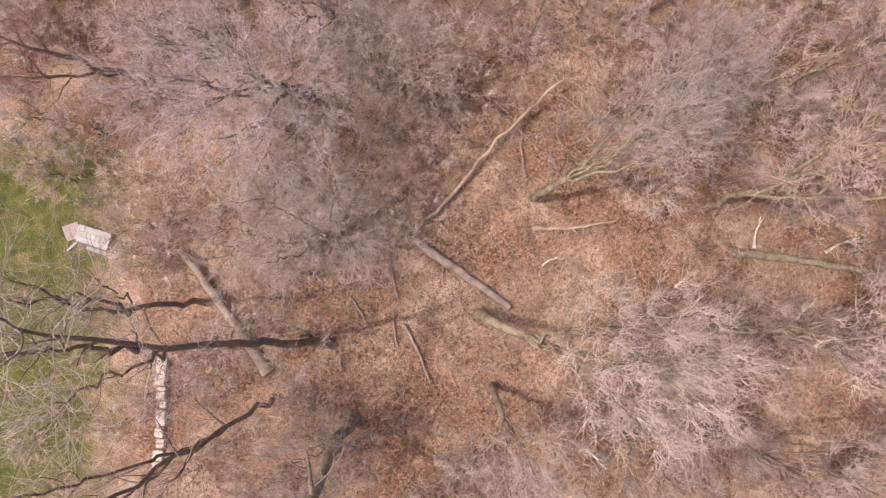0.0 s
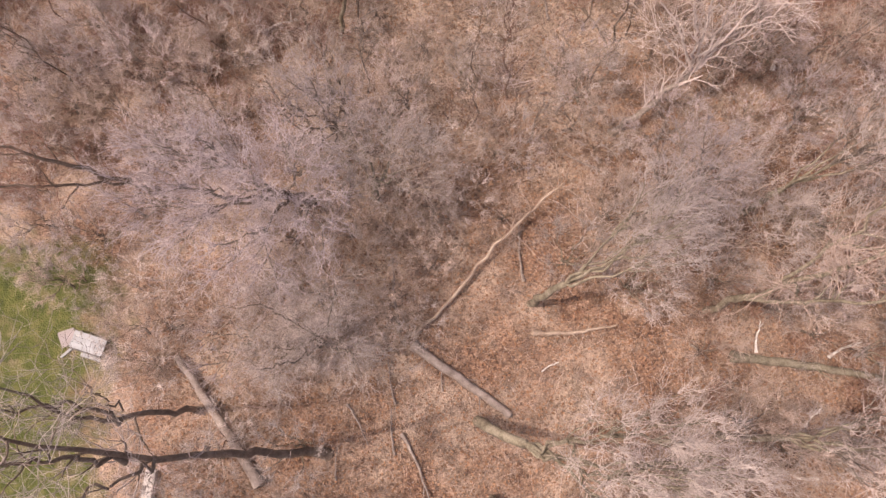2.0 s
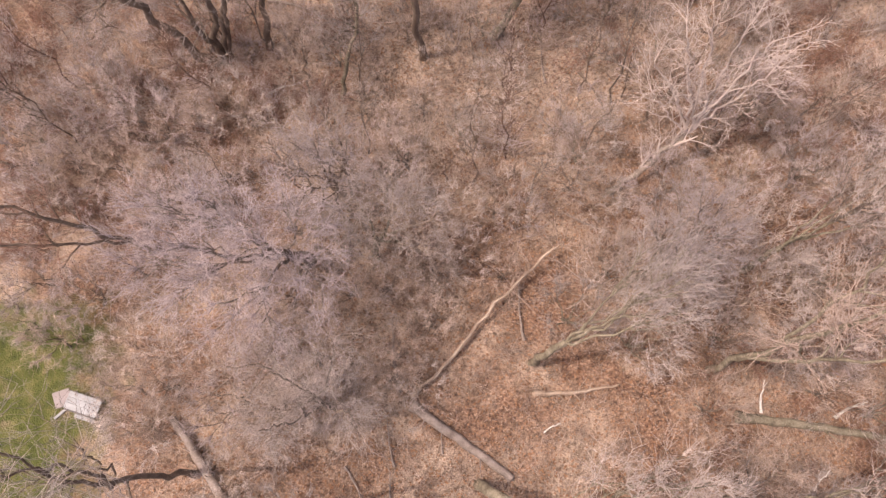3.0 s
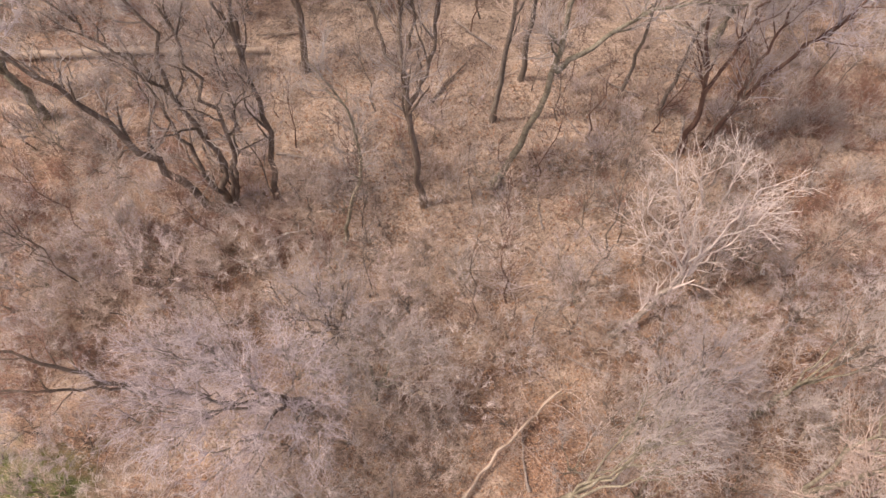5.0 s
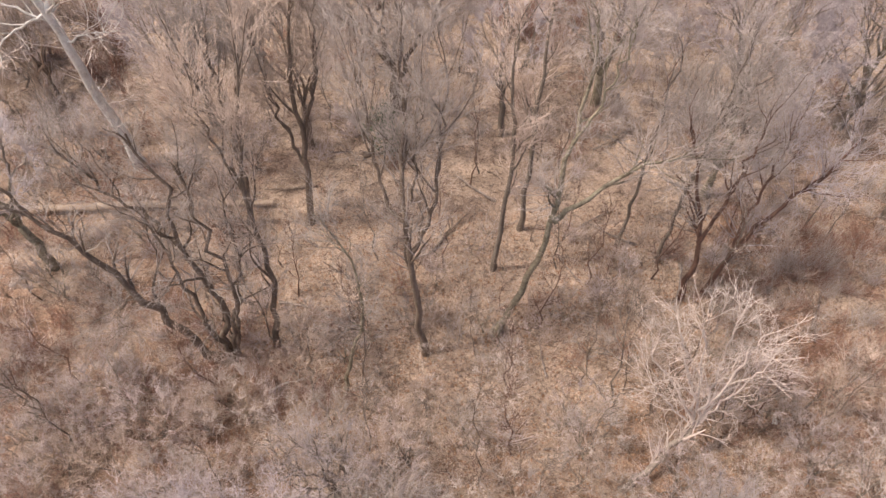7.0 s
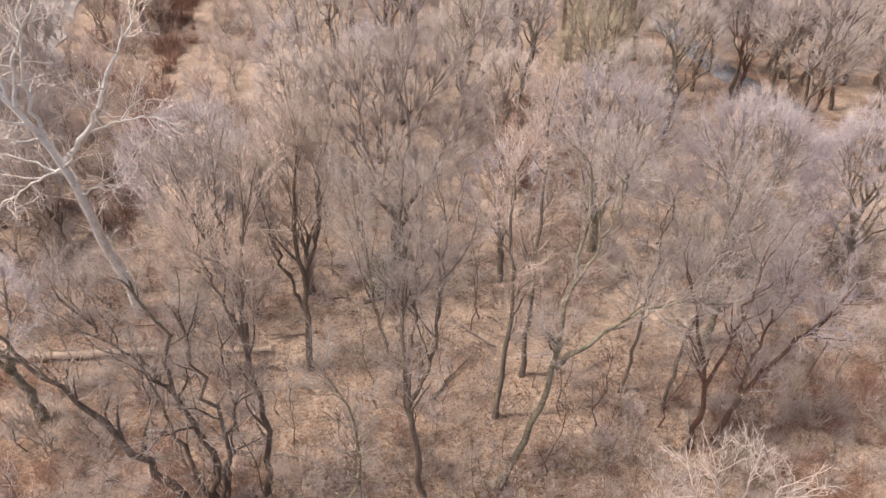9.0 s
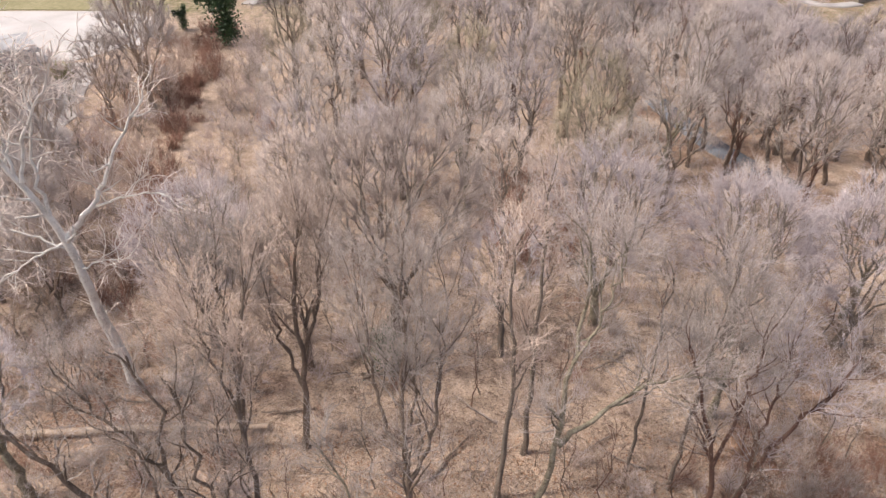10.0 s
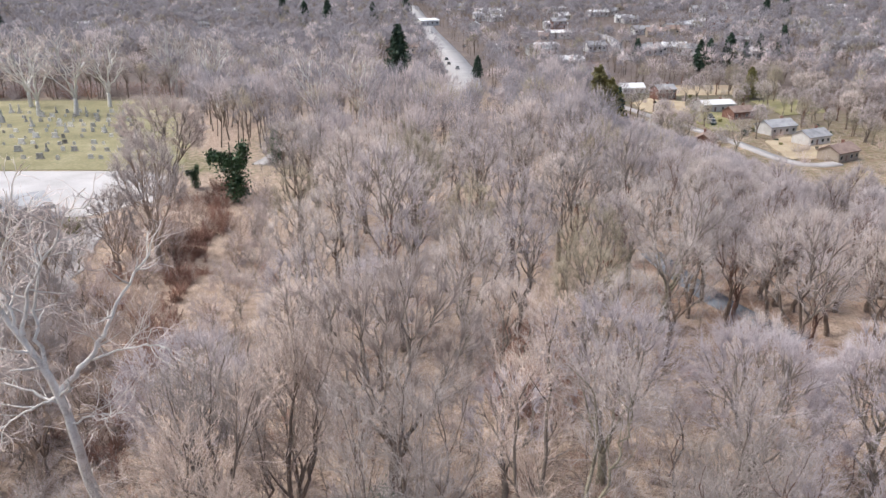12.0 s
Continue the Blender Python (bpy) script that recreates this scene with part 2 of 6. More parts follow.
class Wood:
    """Collects tubes (branches) of one mesh."""

    def __init__(self):
        self.v, self.q, self.t, self.n = [], [], [], 0

    def tubes(self, pts, rad, k, pointed=False):
        """pts (N, m, 3), rad (N, m): N tubes of k sides."""
        N, m = rad.shape
        if N == 0:
            return
        d = unit(np.gradient(pts, axis=1))
        axis = np.where(np.abs(d[:, :1, 2:3]) < 0.8, np.array([0.0, 0.0, 1.0]), np.array([1.0, 0.0, 0.0]))
        u = unit(np.cross(d, np.broadcast_to(axis, d.shape)))
        w = np.cross(d, u)
        rings = m - 1 if pointed else m
        ang = np.arange(k) * 2 * np.pi / k
        ring = pts[:, :rings, None] + rad[:, :rings, None, None] * (np.cos(ang)[:, None] * u[:, :rings, None] + np.sin(ang)[:, None] * w[:, :rings, None])
        base = self.n + (np.arange(N) * rings * k)[:, None, None]
        r, s = np.arange(rings - 1)[None, :, None], np.arange(k)[None, None, :]
        a = base + r * k + s
        b = base + r * k + (s + 1) % k
        self.q.append(np.stack([a, b, b + k, a + k], -1).reshape(-1, 4))
        self.v.append(ring.reshape(-1, 3))
        self.n += N * rings * k
        if pointed:
            tip = self.n + np.arange(N)[:, None]
            last = base[:, 0] + (rings - 1) * k
            j = np.arange(k)[None]
            self.t.append(np.stack([last + j, last + (j + 1) % k, np.broadcast_to(tip, (N, k))], -1).reshape(-1, 3))
            self.v.append(pts[:, -1])
            self.n += N

    def mesh(self, name, material):
        q = np.concatenate(self.q) if self.q else np.zeros((0, 4), int)
        t = np.concatenate(self.t) if self.t else np.zeros((0, 3), int)
        return mesh_of(name, np.concatenate(self.v), [q, t], material)


def polylines(rng, start, way, length, m, wobble, lift):
    """N wandering lines of m points that start along way and bend upwards by lift."""
    d, p = unit(way), start.copy()
    pts, step = [p], (length / (m - 1))[:, None]
    for _ in range(m - 1):
        d = unit(d + rng.normal(0, wobble, d.shape) + np.array([0, 0, lift]))
        p = p + d * step
        pts.append(p)
    return np.stack(pts, 1)


def offshoots(rng, pts, rad, count, t0, angle, length, shrink, thick, rmax, m, wobble, lift, t1=1.0):
    """count children on every line, from t0 to t1 of its way, at the angle (low, high), length metres (low, high), shrinking towards the tip."""
    N, k, _ = pts.shape
    par = np.repeat(np.arange(N), count)
    t = np.tile((np.arange(count) + 0.5) / count, N) * (t1 - t0) + t0
    t = np.clip(t + rng.normal(0, 0.4 / count, t.shape), 0.02, 1.0)
    f = t * (k - 1)
    i = np.minimum(f.astype(int), k - 2)
    f = (f - i)[:, None]
    a, b = pts[par, i], pts[par, i + 1]
    start = a * (1 - f) + b * f
    d = unit(b - a)
    side = unit(np.cross(d, rng.normal(0, 1, d.shape)))
    an = np.radians(rng.uniform(angle[0], angle[1], len(t)))[:, None]
    way = d * np.cos(an) + side * np.sin(an)
    ln = rng.uniform(length[0], length[1], len(t)) * (1 - shrink * t)
    r = np.minimum(rmax, thick * (rad[par, i] * (1 - f[:, 0]) + rad[par, i + 1] * f[:, 0]))
    out = polylines(rng, start, way, ln, m, wobble, lift)
    return out, r[:, None] * np.linspace(1, 0.25, m)[None]


def stem(points, r0, r1, m=14, seed=0, rough=0.05):
    """One curved stem through a few places."""
    P = np.array(points, float)
    s = np.concatenate([[0], np.cumsum(np.linalg.norm(np.diff(P, axis=0), axis=1))])
    u = np.linspace(0, s[-1], m)
    out = np.stack([np.interp(u, s, P[:, c]) for c in range(3)], 1)
    for _ in range(2):
        out[1:-1] = 0.25 * out[:-2] + 0.5 * out[1:-1] + 0.25 * out[2:]
    rng = np.random.default_rng(seed)
    out[1:-1] += rng.normal(0, rough, (m - 2, 3)) * [1, 1, 0.3]
    rad = np.linspace(r0, r1, m) ** 1.0
    rad[0] *= 1.35
    return out[None], rad[None]


def tree(name, stems, bark, twig, seed, label, limbs=6, limb_len=(3.5, 6), branch=5, shoots=4, sprays=3, limb_from=0.35, up=0.10,
         twig_r=0.014, angle=(30, 60), reach=1.0, category="tree", group="", split=True, wild=0.13, fine=True, rise=None, crook=0.08, bends=3):
    """A bare tree: stems (points, r0, r1) that carry limbs, branches, shoots and sprays of twigs."""
    rng = np.random.default_rng(seed)
    root = tagged(new(name), label, category, group)
    origin = np.array(stems[0][0][0], float)
    root.location = origin
    crown, boughs = Wood(), Wood()
    for i, (points, r0, r1) in enumerate(stems):
        P, R = stem(np.array(points, float) - origin, r0, r1, m=16 if split else 7, seed=seed + i, rough=crook if split else 0.12)
        if split:
            w = Wood()
            w.tubes(P, R, 8)
            child("trunk" if i == 0 else "stem", w.mesh("trunk", bark), root)
        else:
            boughs.tubes(P, R, 5)
        lm = 8 if fine else 4
        lp, lr = offshoots(rng, P, R, limbs, limb_from, angle, limb_len, 0.45, 0.62, 0.14, lm, wild, up)
        tp, tr = offshoots(rng, P, R, 2, 0.96, (8, 35), (limb_len[0] * 0.8, limb_len[1] * 0.8), 0.0, 0.9, 0.10, lm, wild, up)
        lp, lr = np.concatenate([lp, tp]), np.maximum(np.concatenate([lr, tr]), twig_r * 1.2)
        if split:
            for j in range(len(lp)):
                w = Wood()
                w.tubes(lp[j:j + 1], lr[j:j + 1], 5)
                child("limb", w.mesh("limb", bark), root)
        else:
            boughs.tubes(lp, lr, 3)
        bp, br = offshoots(rng, lp, lr, branch, 0.15, (25, 65), (1.4 * reach, 2.8 * reach), 0.4, 0.65, 0.045, 5 if fine else bends, wild * 1.2, up)
        (crown if split else boughs).tubes(bp, np.maximum(br, twig_r), 3, pointed=not fine)
        sp, sr = offshoots(rng, bp, br, shoots, 0.2, (20, 60), (0.8 * reach, 1.6 * reach), 0.3, 0.7, twig_r * 1.3, 3 if fine else 2, wild * 1.3, rise or up)
        crown.tubes(sp, np.maximum(sr, twig_r * 0.8), 3, pointed=True)
        if sprays:
            fp, fr = offshoots(rng, sp, sr, sprays, 0.2, (18, 55), (0.45 * reach, 1.0 * reach), 0.2, 0.8, twig_r, 2, wild, rise or up)
            crown.tubes(fp, np.maximum(fr, twig_r * 0.75), 3, pointed=True)
    if not split:
        child("trunk", boughs.mesh("trunk", bark), root)
    child("crown", crown.mesh("crown", twig), root)
    return root


def joined(name, items, label, category):
    """Many copies (mesh, matrix) as one object of kind stuff for each material."""
    groups = {}
    for me, m in items:
        groups.setdefault(me.materials[0].name, []).append((me, m))
    for mat_name, lot in groups.items():
        V, Q, T, n = [], [], [], 0
        cache = {}
        for me, m in lot:
            if me.name not in cache:
                co = np.empty(len(me.vertices) * 3, np.float32)
                me.vertices.foreach_get("co", co)
                idx = np.empty(len(me.loops), np.int32)
                me.loops.foreach_get("vertex_index", idx)
                st, tot = np.empty(len(me.polygons), np.int32), np.empty(len(me.polygons), np.int32)
                me.polygons.foreach_get("loop_start", st)
                me.polygons.foreach_get("loop_total", tot)
                q = idx[st[tot == 4][:, None] + np.arange(4)]
                t = idx[st[tot == 3][:, None] + np.arange(3)]
                cache[me.name] = (co.reshape(-1, 3), q, t)
            co, q, t = cache[me.name]
            M = np.array(m)
            V.append(co @ M[:3, :3].T + M[:3, 3])
            Q.append(q + n)
            T.append(t + n)
            n += len(co)
        ob = new(name, mesh_of(name, np.concatenate(V), [np.concatenate(Q), np.concatenate(T)], bpy.data.materials[mat_name]))
        tagged(ob, label, category, kind="stuff")


def smoothstep(a):
    a = np.clip(a, 0, 1)
    return a * a * (3 - 2 * a)


def land(x, y):
    """Height of the ground: level woods, a shallow valley ahead to the east, rising hills far off."""
    r = np.hypot(x, y)
    v = -9 * smoothstep((x - 15) / 70) * smoothstep((y - 50) / 110)
    return v * (1 - smoothstep((r - 330) / 250)) + 42 * smoothstep((r - 330) / 1000)


def ground_z(x, y):
    return float(land(np.float64(x), np.float64(y)))


# ---- the ground ----
def lawn_weight(x, y):
    near = smoothstep((-13.5 - x) / 6.0) * smoothstep((9.5 - y) / 5.0) * smoothstep((y + 60) / 5)
    yard = smoothstep((y - 143) / 4) * smoothstep((262 - y) / 10) * smoothstep((-46 - (y - 150) * 0.40 - x) / 12)
    village = 0.5 * smoothstep((x - 62) / 14) * smoothstep((165 - x) / 15) * smoothstep((y - 115) / 30) * smoothstep((360 - y) / 20)
    field = 0.42 * smoothstep((x + 60) / 12) * smoothstep((-22 - x) / 8) * smoothstep((y - 132) / 8) * smoothstep((225 - y) / 20)
    return np.clip(near + 0.72 * yard + village + field, 0, 1)


def build_ground():
    k = 130
    s = np.linspace(-1, 1, 2 * k + 1)
    gx = 28 * s + 2600 * np.sign(s) * np.abs(s) ** 5
    gy = 40 * s + 2600 * np.sign(s) * np.abs(s) ** 5 + 15
    X, Y = np.meshgrid(gx, gy)
    Z = land(X, Y)
    near = np.exp(-((X / 60) ** 2 + ((Y - 20) / 60) ** 2))
    rng = np.random.default_rng(3)
    Z = Z + near * (rng.normal(0, 0.015, X.shape) + 0.06 * np.sin(X * 0.9 + 1.3 * np.sin(Y * 0.5)) * np.cos(Y * 0.7)) - 0.03
    n = len(s)
    i = np.arange(n * n).reshape(n, n)
    q = np.stack([i[:-1, :-1], i[:-1, 1:], i[1:, 1:], i[1:, :-1]], -1).reshape(-1, 4)
    me = mesh_of("ground", np.stack([X, Y, Z], -1).reshape(-1, 3), [q], ground_material())
    at = me.attributes.new("lawn", "FLOAT", "POINT")
    at.data.foreach_set("value", lawn_weight(X, Y).astype(np.float32).ravel())
    # straw share; the patch near (-5, 7) also lightens floor in the crown's shadow
    dry = me.attributes.new("dry", "FLOAT", "POINT")
    dry.data.foreach_set("value", ((1 - 0.75 * smoothstep((X - 18) / 12) * smoothstep((Y - 45) / 15)) * (0.75 - 0.6 * smoothstep((-9 - X) / 6) * smoothstep((44 - Y) / 8)) * (1 - 0.8 * smoothstep((X - 14) / 6) * smoothstep((46 - Y) / 8)) * smoothstep((Y - 10) / 12) * 1.25 + 0.75 * np.exp(-((X + 5) / 5.5) ** 2 - ((Y - 7) / 7.5) ** 2) * (1 - 0.1 * smoothstep((np.hypot(X, Y) - 90) / 70))).astype(np.float32).ravel())
    # weight of that distance tone: grows with range from the camera, not with slope
    hill = me.attributes.new("hill", "FLOAT", "POINT")
    hill.data.foreach_set("value", (0.85 * smoothstep((np.hypot(X, Y) - 190) / 170)).astype(np.float32).ravel())
    tagged(new("ground", me), "woodland floor of brown leaf litter and dry grass", "ground", kind="structure")


build_ground()


# ---- trees with full heads ----
STYLES = [(BARK_DARK, TWIG_TAN, "bare winter tree with grey-brown bark and tan twigs"), (BARK_GREY, TWIG_LILAC, "bare tree with an upright crown of pale lilac twigs"),
          (BARK_MOSS, TWIG_WHITE, "bare tree with grey-green bark and pale grey twigs"), (BARK_RED, TWIG_FAR_HAZE, "bare tree with reddish-brown bark and dull grey twigs"),
          (BARK_DARK, TWIG_GREY, "dark-stemmed bare tree with a grey twig crown"), (BARK_DARK, TWIG_OLIVE, "dark-stemmed bare tree with olive-brown twigs")]


def split_up(rng, P, k):
    """Labels that part the places P into k bunches."""
    c = P[rng.choice(len(P), min(k, len(P)), replace=False)]
    for _ in range(4):
        lab = np.argmin(((P[:, None] - c[None]) ** 2).sum(-1), 1)
        c = np.stack([P[lab == j].mean(0) if np.any(lab == j) else c[j] for j in range(len(c))])
    return lab


def sweep(start, way, end, m, rng, rough):
    """Curved lines from start along way to end, as (N, m, 3)."""
    ln = np.linalg.norm(end - start, axis=-1, keepdims=True)
    ctrl = start + way * ln * 0.5
    t = np.linspace(0, 1, m)[None, :, None]
    P = (1 - t) ** 2 * start[:, None] + 2 * t * (1 - t) * ctrl[:, None] + t * t * end[:, None]
    P[:, 1:-1] += rng.normal(0, 1, P[:, 1:-1].shape) * ln[:, None] * rough
    return P, unit(end - ctrl)


def full_head(rng, tips, foot, fork, splits, twig, m=(6, 5, 4), rough=0.035, power=0.44):
    """Trunk, forking boughs and twig ends that reach the given tips. Gives the boughs as (points, radii, rank) and the last twigs as (starts, ways, ends)."""
    boughs, S, W, E = [], [], [], []
    way0 = unit(fork - foot)
    r0 = twig * len(tips) ** power
    P, d = sweep(foot[None], np.array([[0, 0, 1.0]]), fork[None], 6, rng, 0.015)
    P = np.concatenate([P, (fork + way0 * r0 * 0.5)[None, None]], 1)
    boughs.append((P, np.append(np.linspace(r0 * 1.35, r0, 6), r0 * 0.12)[None], -1, 0))

    def grow(start, way, T, rank, stem_no):
        if rank == len(splits) or len(T) < 4:
            S.append(np.repeat(start[None], len(T), 0))
            W.append(np.repeat(way[None], len(T), 0))
            E.append(T)
            return
        lab = split_up(rng, T, splits[rank])
        for j in range(lab.max() + 1):
            own = T[lab == j]
            if not len(own):
                continue
            mid = own.mean(0)
            end = start + (mid - start) * (0.52, 0.55, 0.6)[min(rank, 2)] + [0, 0, 0.02 * np.linalg.norm(mid - start)]
            k = m[min(rank, 2)]
            P, d = sweep(start[None], unit(way * 0.8 + unit(mid - start))[None], end[None], k, rng, rough)
            ra, rb = twig * len(own) ** power, twig * (len(own) / splits[rank]) ** power * 1.1
            boughs.append((P, np.linspace(ra, rb, k)[None], rank, j if rank == 0 else stem_no))
            grow(end, unit(d[0] + [0, 0, 0.35]), own, rank + 1, j if rank == 0 else stem_no)

    grow(fork, way0, tips, 0, 0)
    return boughs, np.concatenate(S), np.concatenate(W), np.concatenate(E)


def dome_tree(x, y, h, style, seed, wide=5.0, low=0.3, tips=450, sprays=5, splits=(5, 4, 4), twig=0.016, spray=(0.5, 1.2), lift=0.3, split=False, flat=0.55, lobes=5, name="bare_tree", lean=(0, 0), bark=None, group="", label="", fan=(14, 50), tw=None, upper=None, power=0.44, crook=0.05, fill=0.33):
    """One bare tree with a full, uneven rounded head of fine twigs that rise from its forking boughs."""
    rng = np.random.default_rng(seed)
    b, t_, lab = STYLES[style]
    b, t_, lab = bark or b, tw or t_, label or lab
    root = tagged(new(name), lab, "tree", group)
    root.location = (x, y, ground_z(x, y) - 0.1)
    mid, up = h * (low + 1) / 2, h * (1 - low) / 2
    wx, wy = wide if isinstance(wide, tuple) else (wide, wide)
    d = unit(rng.normal(0, 1, (tips * 3, 3)))
    d = d[d[:, 2] > -flat][:tips]
    knots = unit(rng.normal(0, 1, (lobes, 3)) * [1, 1, 0.7])
    swell = 0.80 + 0.26 * np.exp(6 * (np.max(d @ knots.T, 1) - 1))
    r = swell * rng.uniform(0.30 if fill < 0.4 else 0.03, 1.0, len(d)) ** fill
    T = d * r[:, None] * [wx, wy, up] + [lean[0], lean[1], mid]
    fork = np.array([lean[0] * 0.3 + rng.normal(0, 0.2), lean[1] * 0.3 + rng.normal(0, 0.2), h * low * rng.uniform(0.6, 0.95)])
    boughs, S, W, E = full_head(rng, T, np.zeros(3), fork, splits, twig, power=power)
    for stem_no in range(-1, splits[0]) if split else (None,):
        w, low_faces = Wood(), 0
        for thin in (False, True):
            for P, R, rank, no in boughs:
                if (rank > 0) == thin and (stem_no is None or (no if rank >= 0 else -1) == stem_no):
                    w.tubes(P, R, (4 if thin else 7) if split else (3 if thin else 5))
            if not thin:
                low_faces = sum(len(q) for q in w.q)
        if w.n:
            me = w.mesh("bough", b)
            me.materials.append(upper or BARK_ASH)
            me.polygons.foreach_set("material_index", (np.arange(len(me.polygons)) >= low_faces).astype(np.int32))
            child("limb" if stem_no is not None and stem_no >= 0 else "trunk", me, root)
    crown = Wood()
    m = 5 if crook > 0.05 else 4 if split else 3
    P, _ = sweep(S, W, E, m, rng, crook)
    R = np.linspace(1.25, 0.5, m)[None] * twig * np.ones((len(P), 1))
    crown.tubes(P, R, 3, pointed=True)
    fp, fr = offshoots(rng, P, R, sprays, 0.25, fan, spray, 0.25, 0.8, twig, 3 if split else 2, 0.12, lift)
    crown.tubes(fp, np.maximum(fr, twig * 0.55), 3, pointed=True)
    child("crown", crown.mesh("crown", t_), root)
    return root


# ---- single trees of the near wood ----
def straight(x, y, h, r, lean=(0, 0), bend=0.4):
    """Places of one stem that rises h metres and leans."""
    return ([(x, y, -0.1), (x + lean[0] * 0.3 + bend * 0.3, y + lean[1] * 0.3, h * 0.4), (x + lean[0] * 0.7, y + lean[1] * 0.7 + bend * 0.3, h * 0.75), (x + lean[0], y + lean[1], h)], r, r * 0.28)


BARE = "bare winter tree with grey-brown bark standing in leaf litter"
# tall dark trees at the lawn's edge
tree("bare_tree", [([(-5.4, -3.6, -0.1), (-6.9, -3.4, 1.5), (-7.8, -3.0, 6), (-8.2, -2.6, 11), (-8.5, -2.2, 13), (-8.7, -2.3, 15), (-8.9, -1.9, 16.5), (-9.1, -1.7, 18.5), (-9.0, -1.3, 20)], 0.22, 0.04),
                   ([(-8.7, -2.3, 15), (-9.2, -2.0, 17), (-9.4, -1.9, 18.5), (-9.4, -1.8, 20)], 0.08, 0.03),
                   ([(-8.5, -2.3, 13.5), (-8.9, -2.9, 14.8), (-9.4, -3.0, 16), (-9.6, -3.3, 17.5)], 0.06, 0.02)], BARK_UMBER, TWIG_GREY, 11,
     "tall dark-barked bare tree at the edge of the lawn", limbs=6, limb_len=(1.4, 3.0), branch=4, shoots=3, sprays=2, limb_from=0.45, wild=0.22, twig_r=0.009, crook=0.09)
tree("bare_tree", [([(-11.8, -1.6, -0.1), (-11.8, -1.4, 5.4), (-11.9, -1.5, 8.3), (-11.9, -1.5, 10.3), (-11.8, -1.2, 12.4), (-11.8, -0.7, 14.1), (-11.9, -0.3, 15.8)], 0.16, 0.03),
                   ([(-11.9, -1.5, 8.3), (-11.9, -1.1, 10.5), (-11.9, -0.8, 13.5), (-11.9, -0.9, 15.5)], 0.08, 0.03),
                   ([(-11.9, -1.5, 7.5), (-11.8, -0.9, 9.4), (-11.9, -0.2, 11.5)], 0.05, 0.02)], BARK_UMBER, TWIG_GREY, 12,
     "dark-barked bare tree leaning out over the lawn", limbs=5, limb_len=(1.4, 2.8), branch=4, shoots=3, sprays=2, limb_from=0.4, wild=0.22, twig_r=0.009, crook=0.09)
tree("bare_tree", [([(-8.3, -6.1, -0.1), (-9.2, -6.7, 7), (-10.2, -7.0, 13), (-10.6, -7.0, 18)], 0.13, 0.04), ([(-9.0, -6.5, 5.5), (-10.6, -7.6, 11), (-11.6, -8.0, 16)], 0.08, 0.03), ([(-9.4, -6.8, 8), (-11.2, -6.6, 13), (-12.2, -6.2, 17)], 0.07, 0.03)], BARK_UMBER, TWIG_TAN, 13,
     "dark bare tree rising beside the pale stone row", limbs=6, limb_len=(2.0, 3.6), branch=5, shoots=4, sprays=3, crook=0.09, twig_r=0.010)
tree("bare_tree", [([(-4.4, -7.2, -0.1), (-4.8, -8.2, 5), (-5.4, -10.2, 12), (-5.6, -11, 17)], 0.30, 0.08)], BARK_MOSS, TWIG_TAN, 14,
     "grey-green bare tree with a rough trunk in leaf litter", limbs=8, branch=5, shoots=4, sprays=3)
# wide crown with mossy limbs
dome_tree(1.8, -2.0, 14.0, 2, 15, (4.7, 4.4), 0.42, 620, 4, (6, 5, 4), 0.0125, (0.5, 1.3), 0.05, split=True, crook=0.09, fill=0.6, lean=(6.4, -1.2), bark=BARK_MOSS, upper=BARK_MOSS, tw=TWIG_WHITE, label="bare tree with mossy limbs and a wide pale twig crown", fan=(18, 60))
dome_tree(2.5, -5.6, 10.5, 2, 36, 3.3, 0.35, 300, 4, (6, 4, 4), 0.0125, (0.5, 1.2), 0.05, split=True, crook=0.09, fill=0.6, lean=(1.2, -2.6), bark=BARK_MOSS, upper=BARK_PALE, tw=TWIG_WHITE, label="low bare tree whose pale limbs spread from one fork", fan=(18, 60))
# wide mauve crown over the undergrowth
dome_tree(-6.8, 9.0, 12.5, 1, 16, (6.4, 4.6), 0.3, 1050, 4, (7, 5, 4), 0.0120, (0.5, 1.3), 0.05, split=True, crook=0.10, fill=0.6, lean=(-1.6, -2.0), bark=BARK_DARK, upper=BARK_ASH, tw=TWIG_MAUVE_GREY, label="bare tree with a broad mauve-grey crown of fine twigs", fan=(18, 60), lobes=7)
dome_tree(-5.2, 12.6, 9.5, 1, 38, 3.3, 0.25, 300, 4, (6, 4, 4), 0.0125, (0.5, 1.2), 0.08, split=True, crook=0.10, fill=0.6, lean=(-0.4, -0.6), bark=BARK_DARK, upper=BARK_GREY, tw=TWIG_HAZE, label="dense bare tree with lilac-grey twigs over dark stems", fan=(18, 60))
tree("bare_tree", [([(-14.6, 9.6, -0.1), (-16.0, 9.4, 3.0), (-18.0, 9.6, 6.0), (-20.5, 9.4, 8.5)], 0.14, 0.04), ([(-15.4, 9.5, 1.8), (-17.0, 8.4, 5.0), (-19.5, 7.6, 7.5)], 0.09, 0.03)], BARK_DARK, TWIG_RED, 39,
     "dark crooked bare tree leaning out of the thicket", limbs=6, limb_len=(1.2, 2.4), branch=4, shoots=3, sprays=2, wild=0.2, twig_r=0.010)
dome_tree(-3.4, 9.2, 9.0, 2, 40, (3.8, 3.2), 0.3, 330, 4, (6, 4, 4), 0.0125, (0.5, 1.2), 0.05, split=True, crook=0.10, fill=0.6, lean=(1.4, 0.6), bark=BARK_MOSS, upper=BARK_PALE, tw=TWIG_WHITE, label="bare tree with pale tan twigs beside the broad crown", fan=(18, 60))
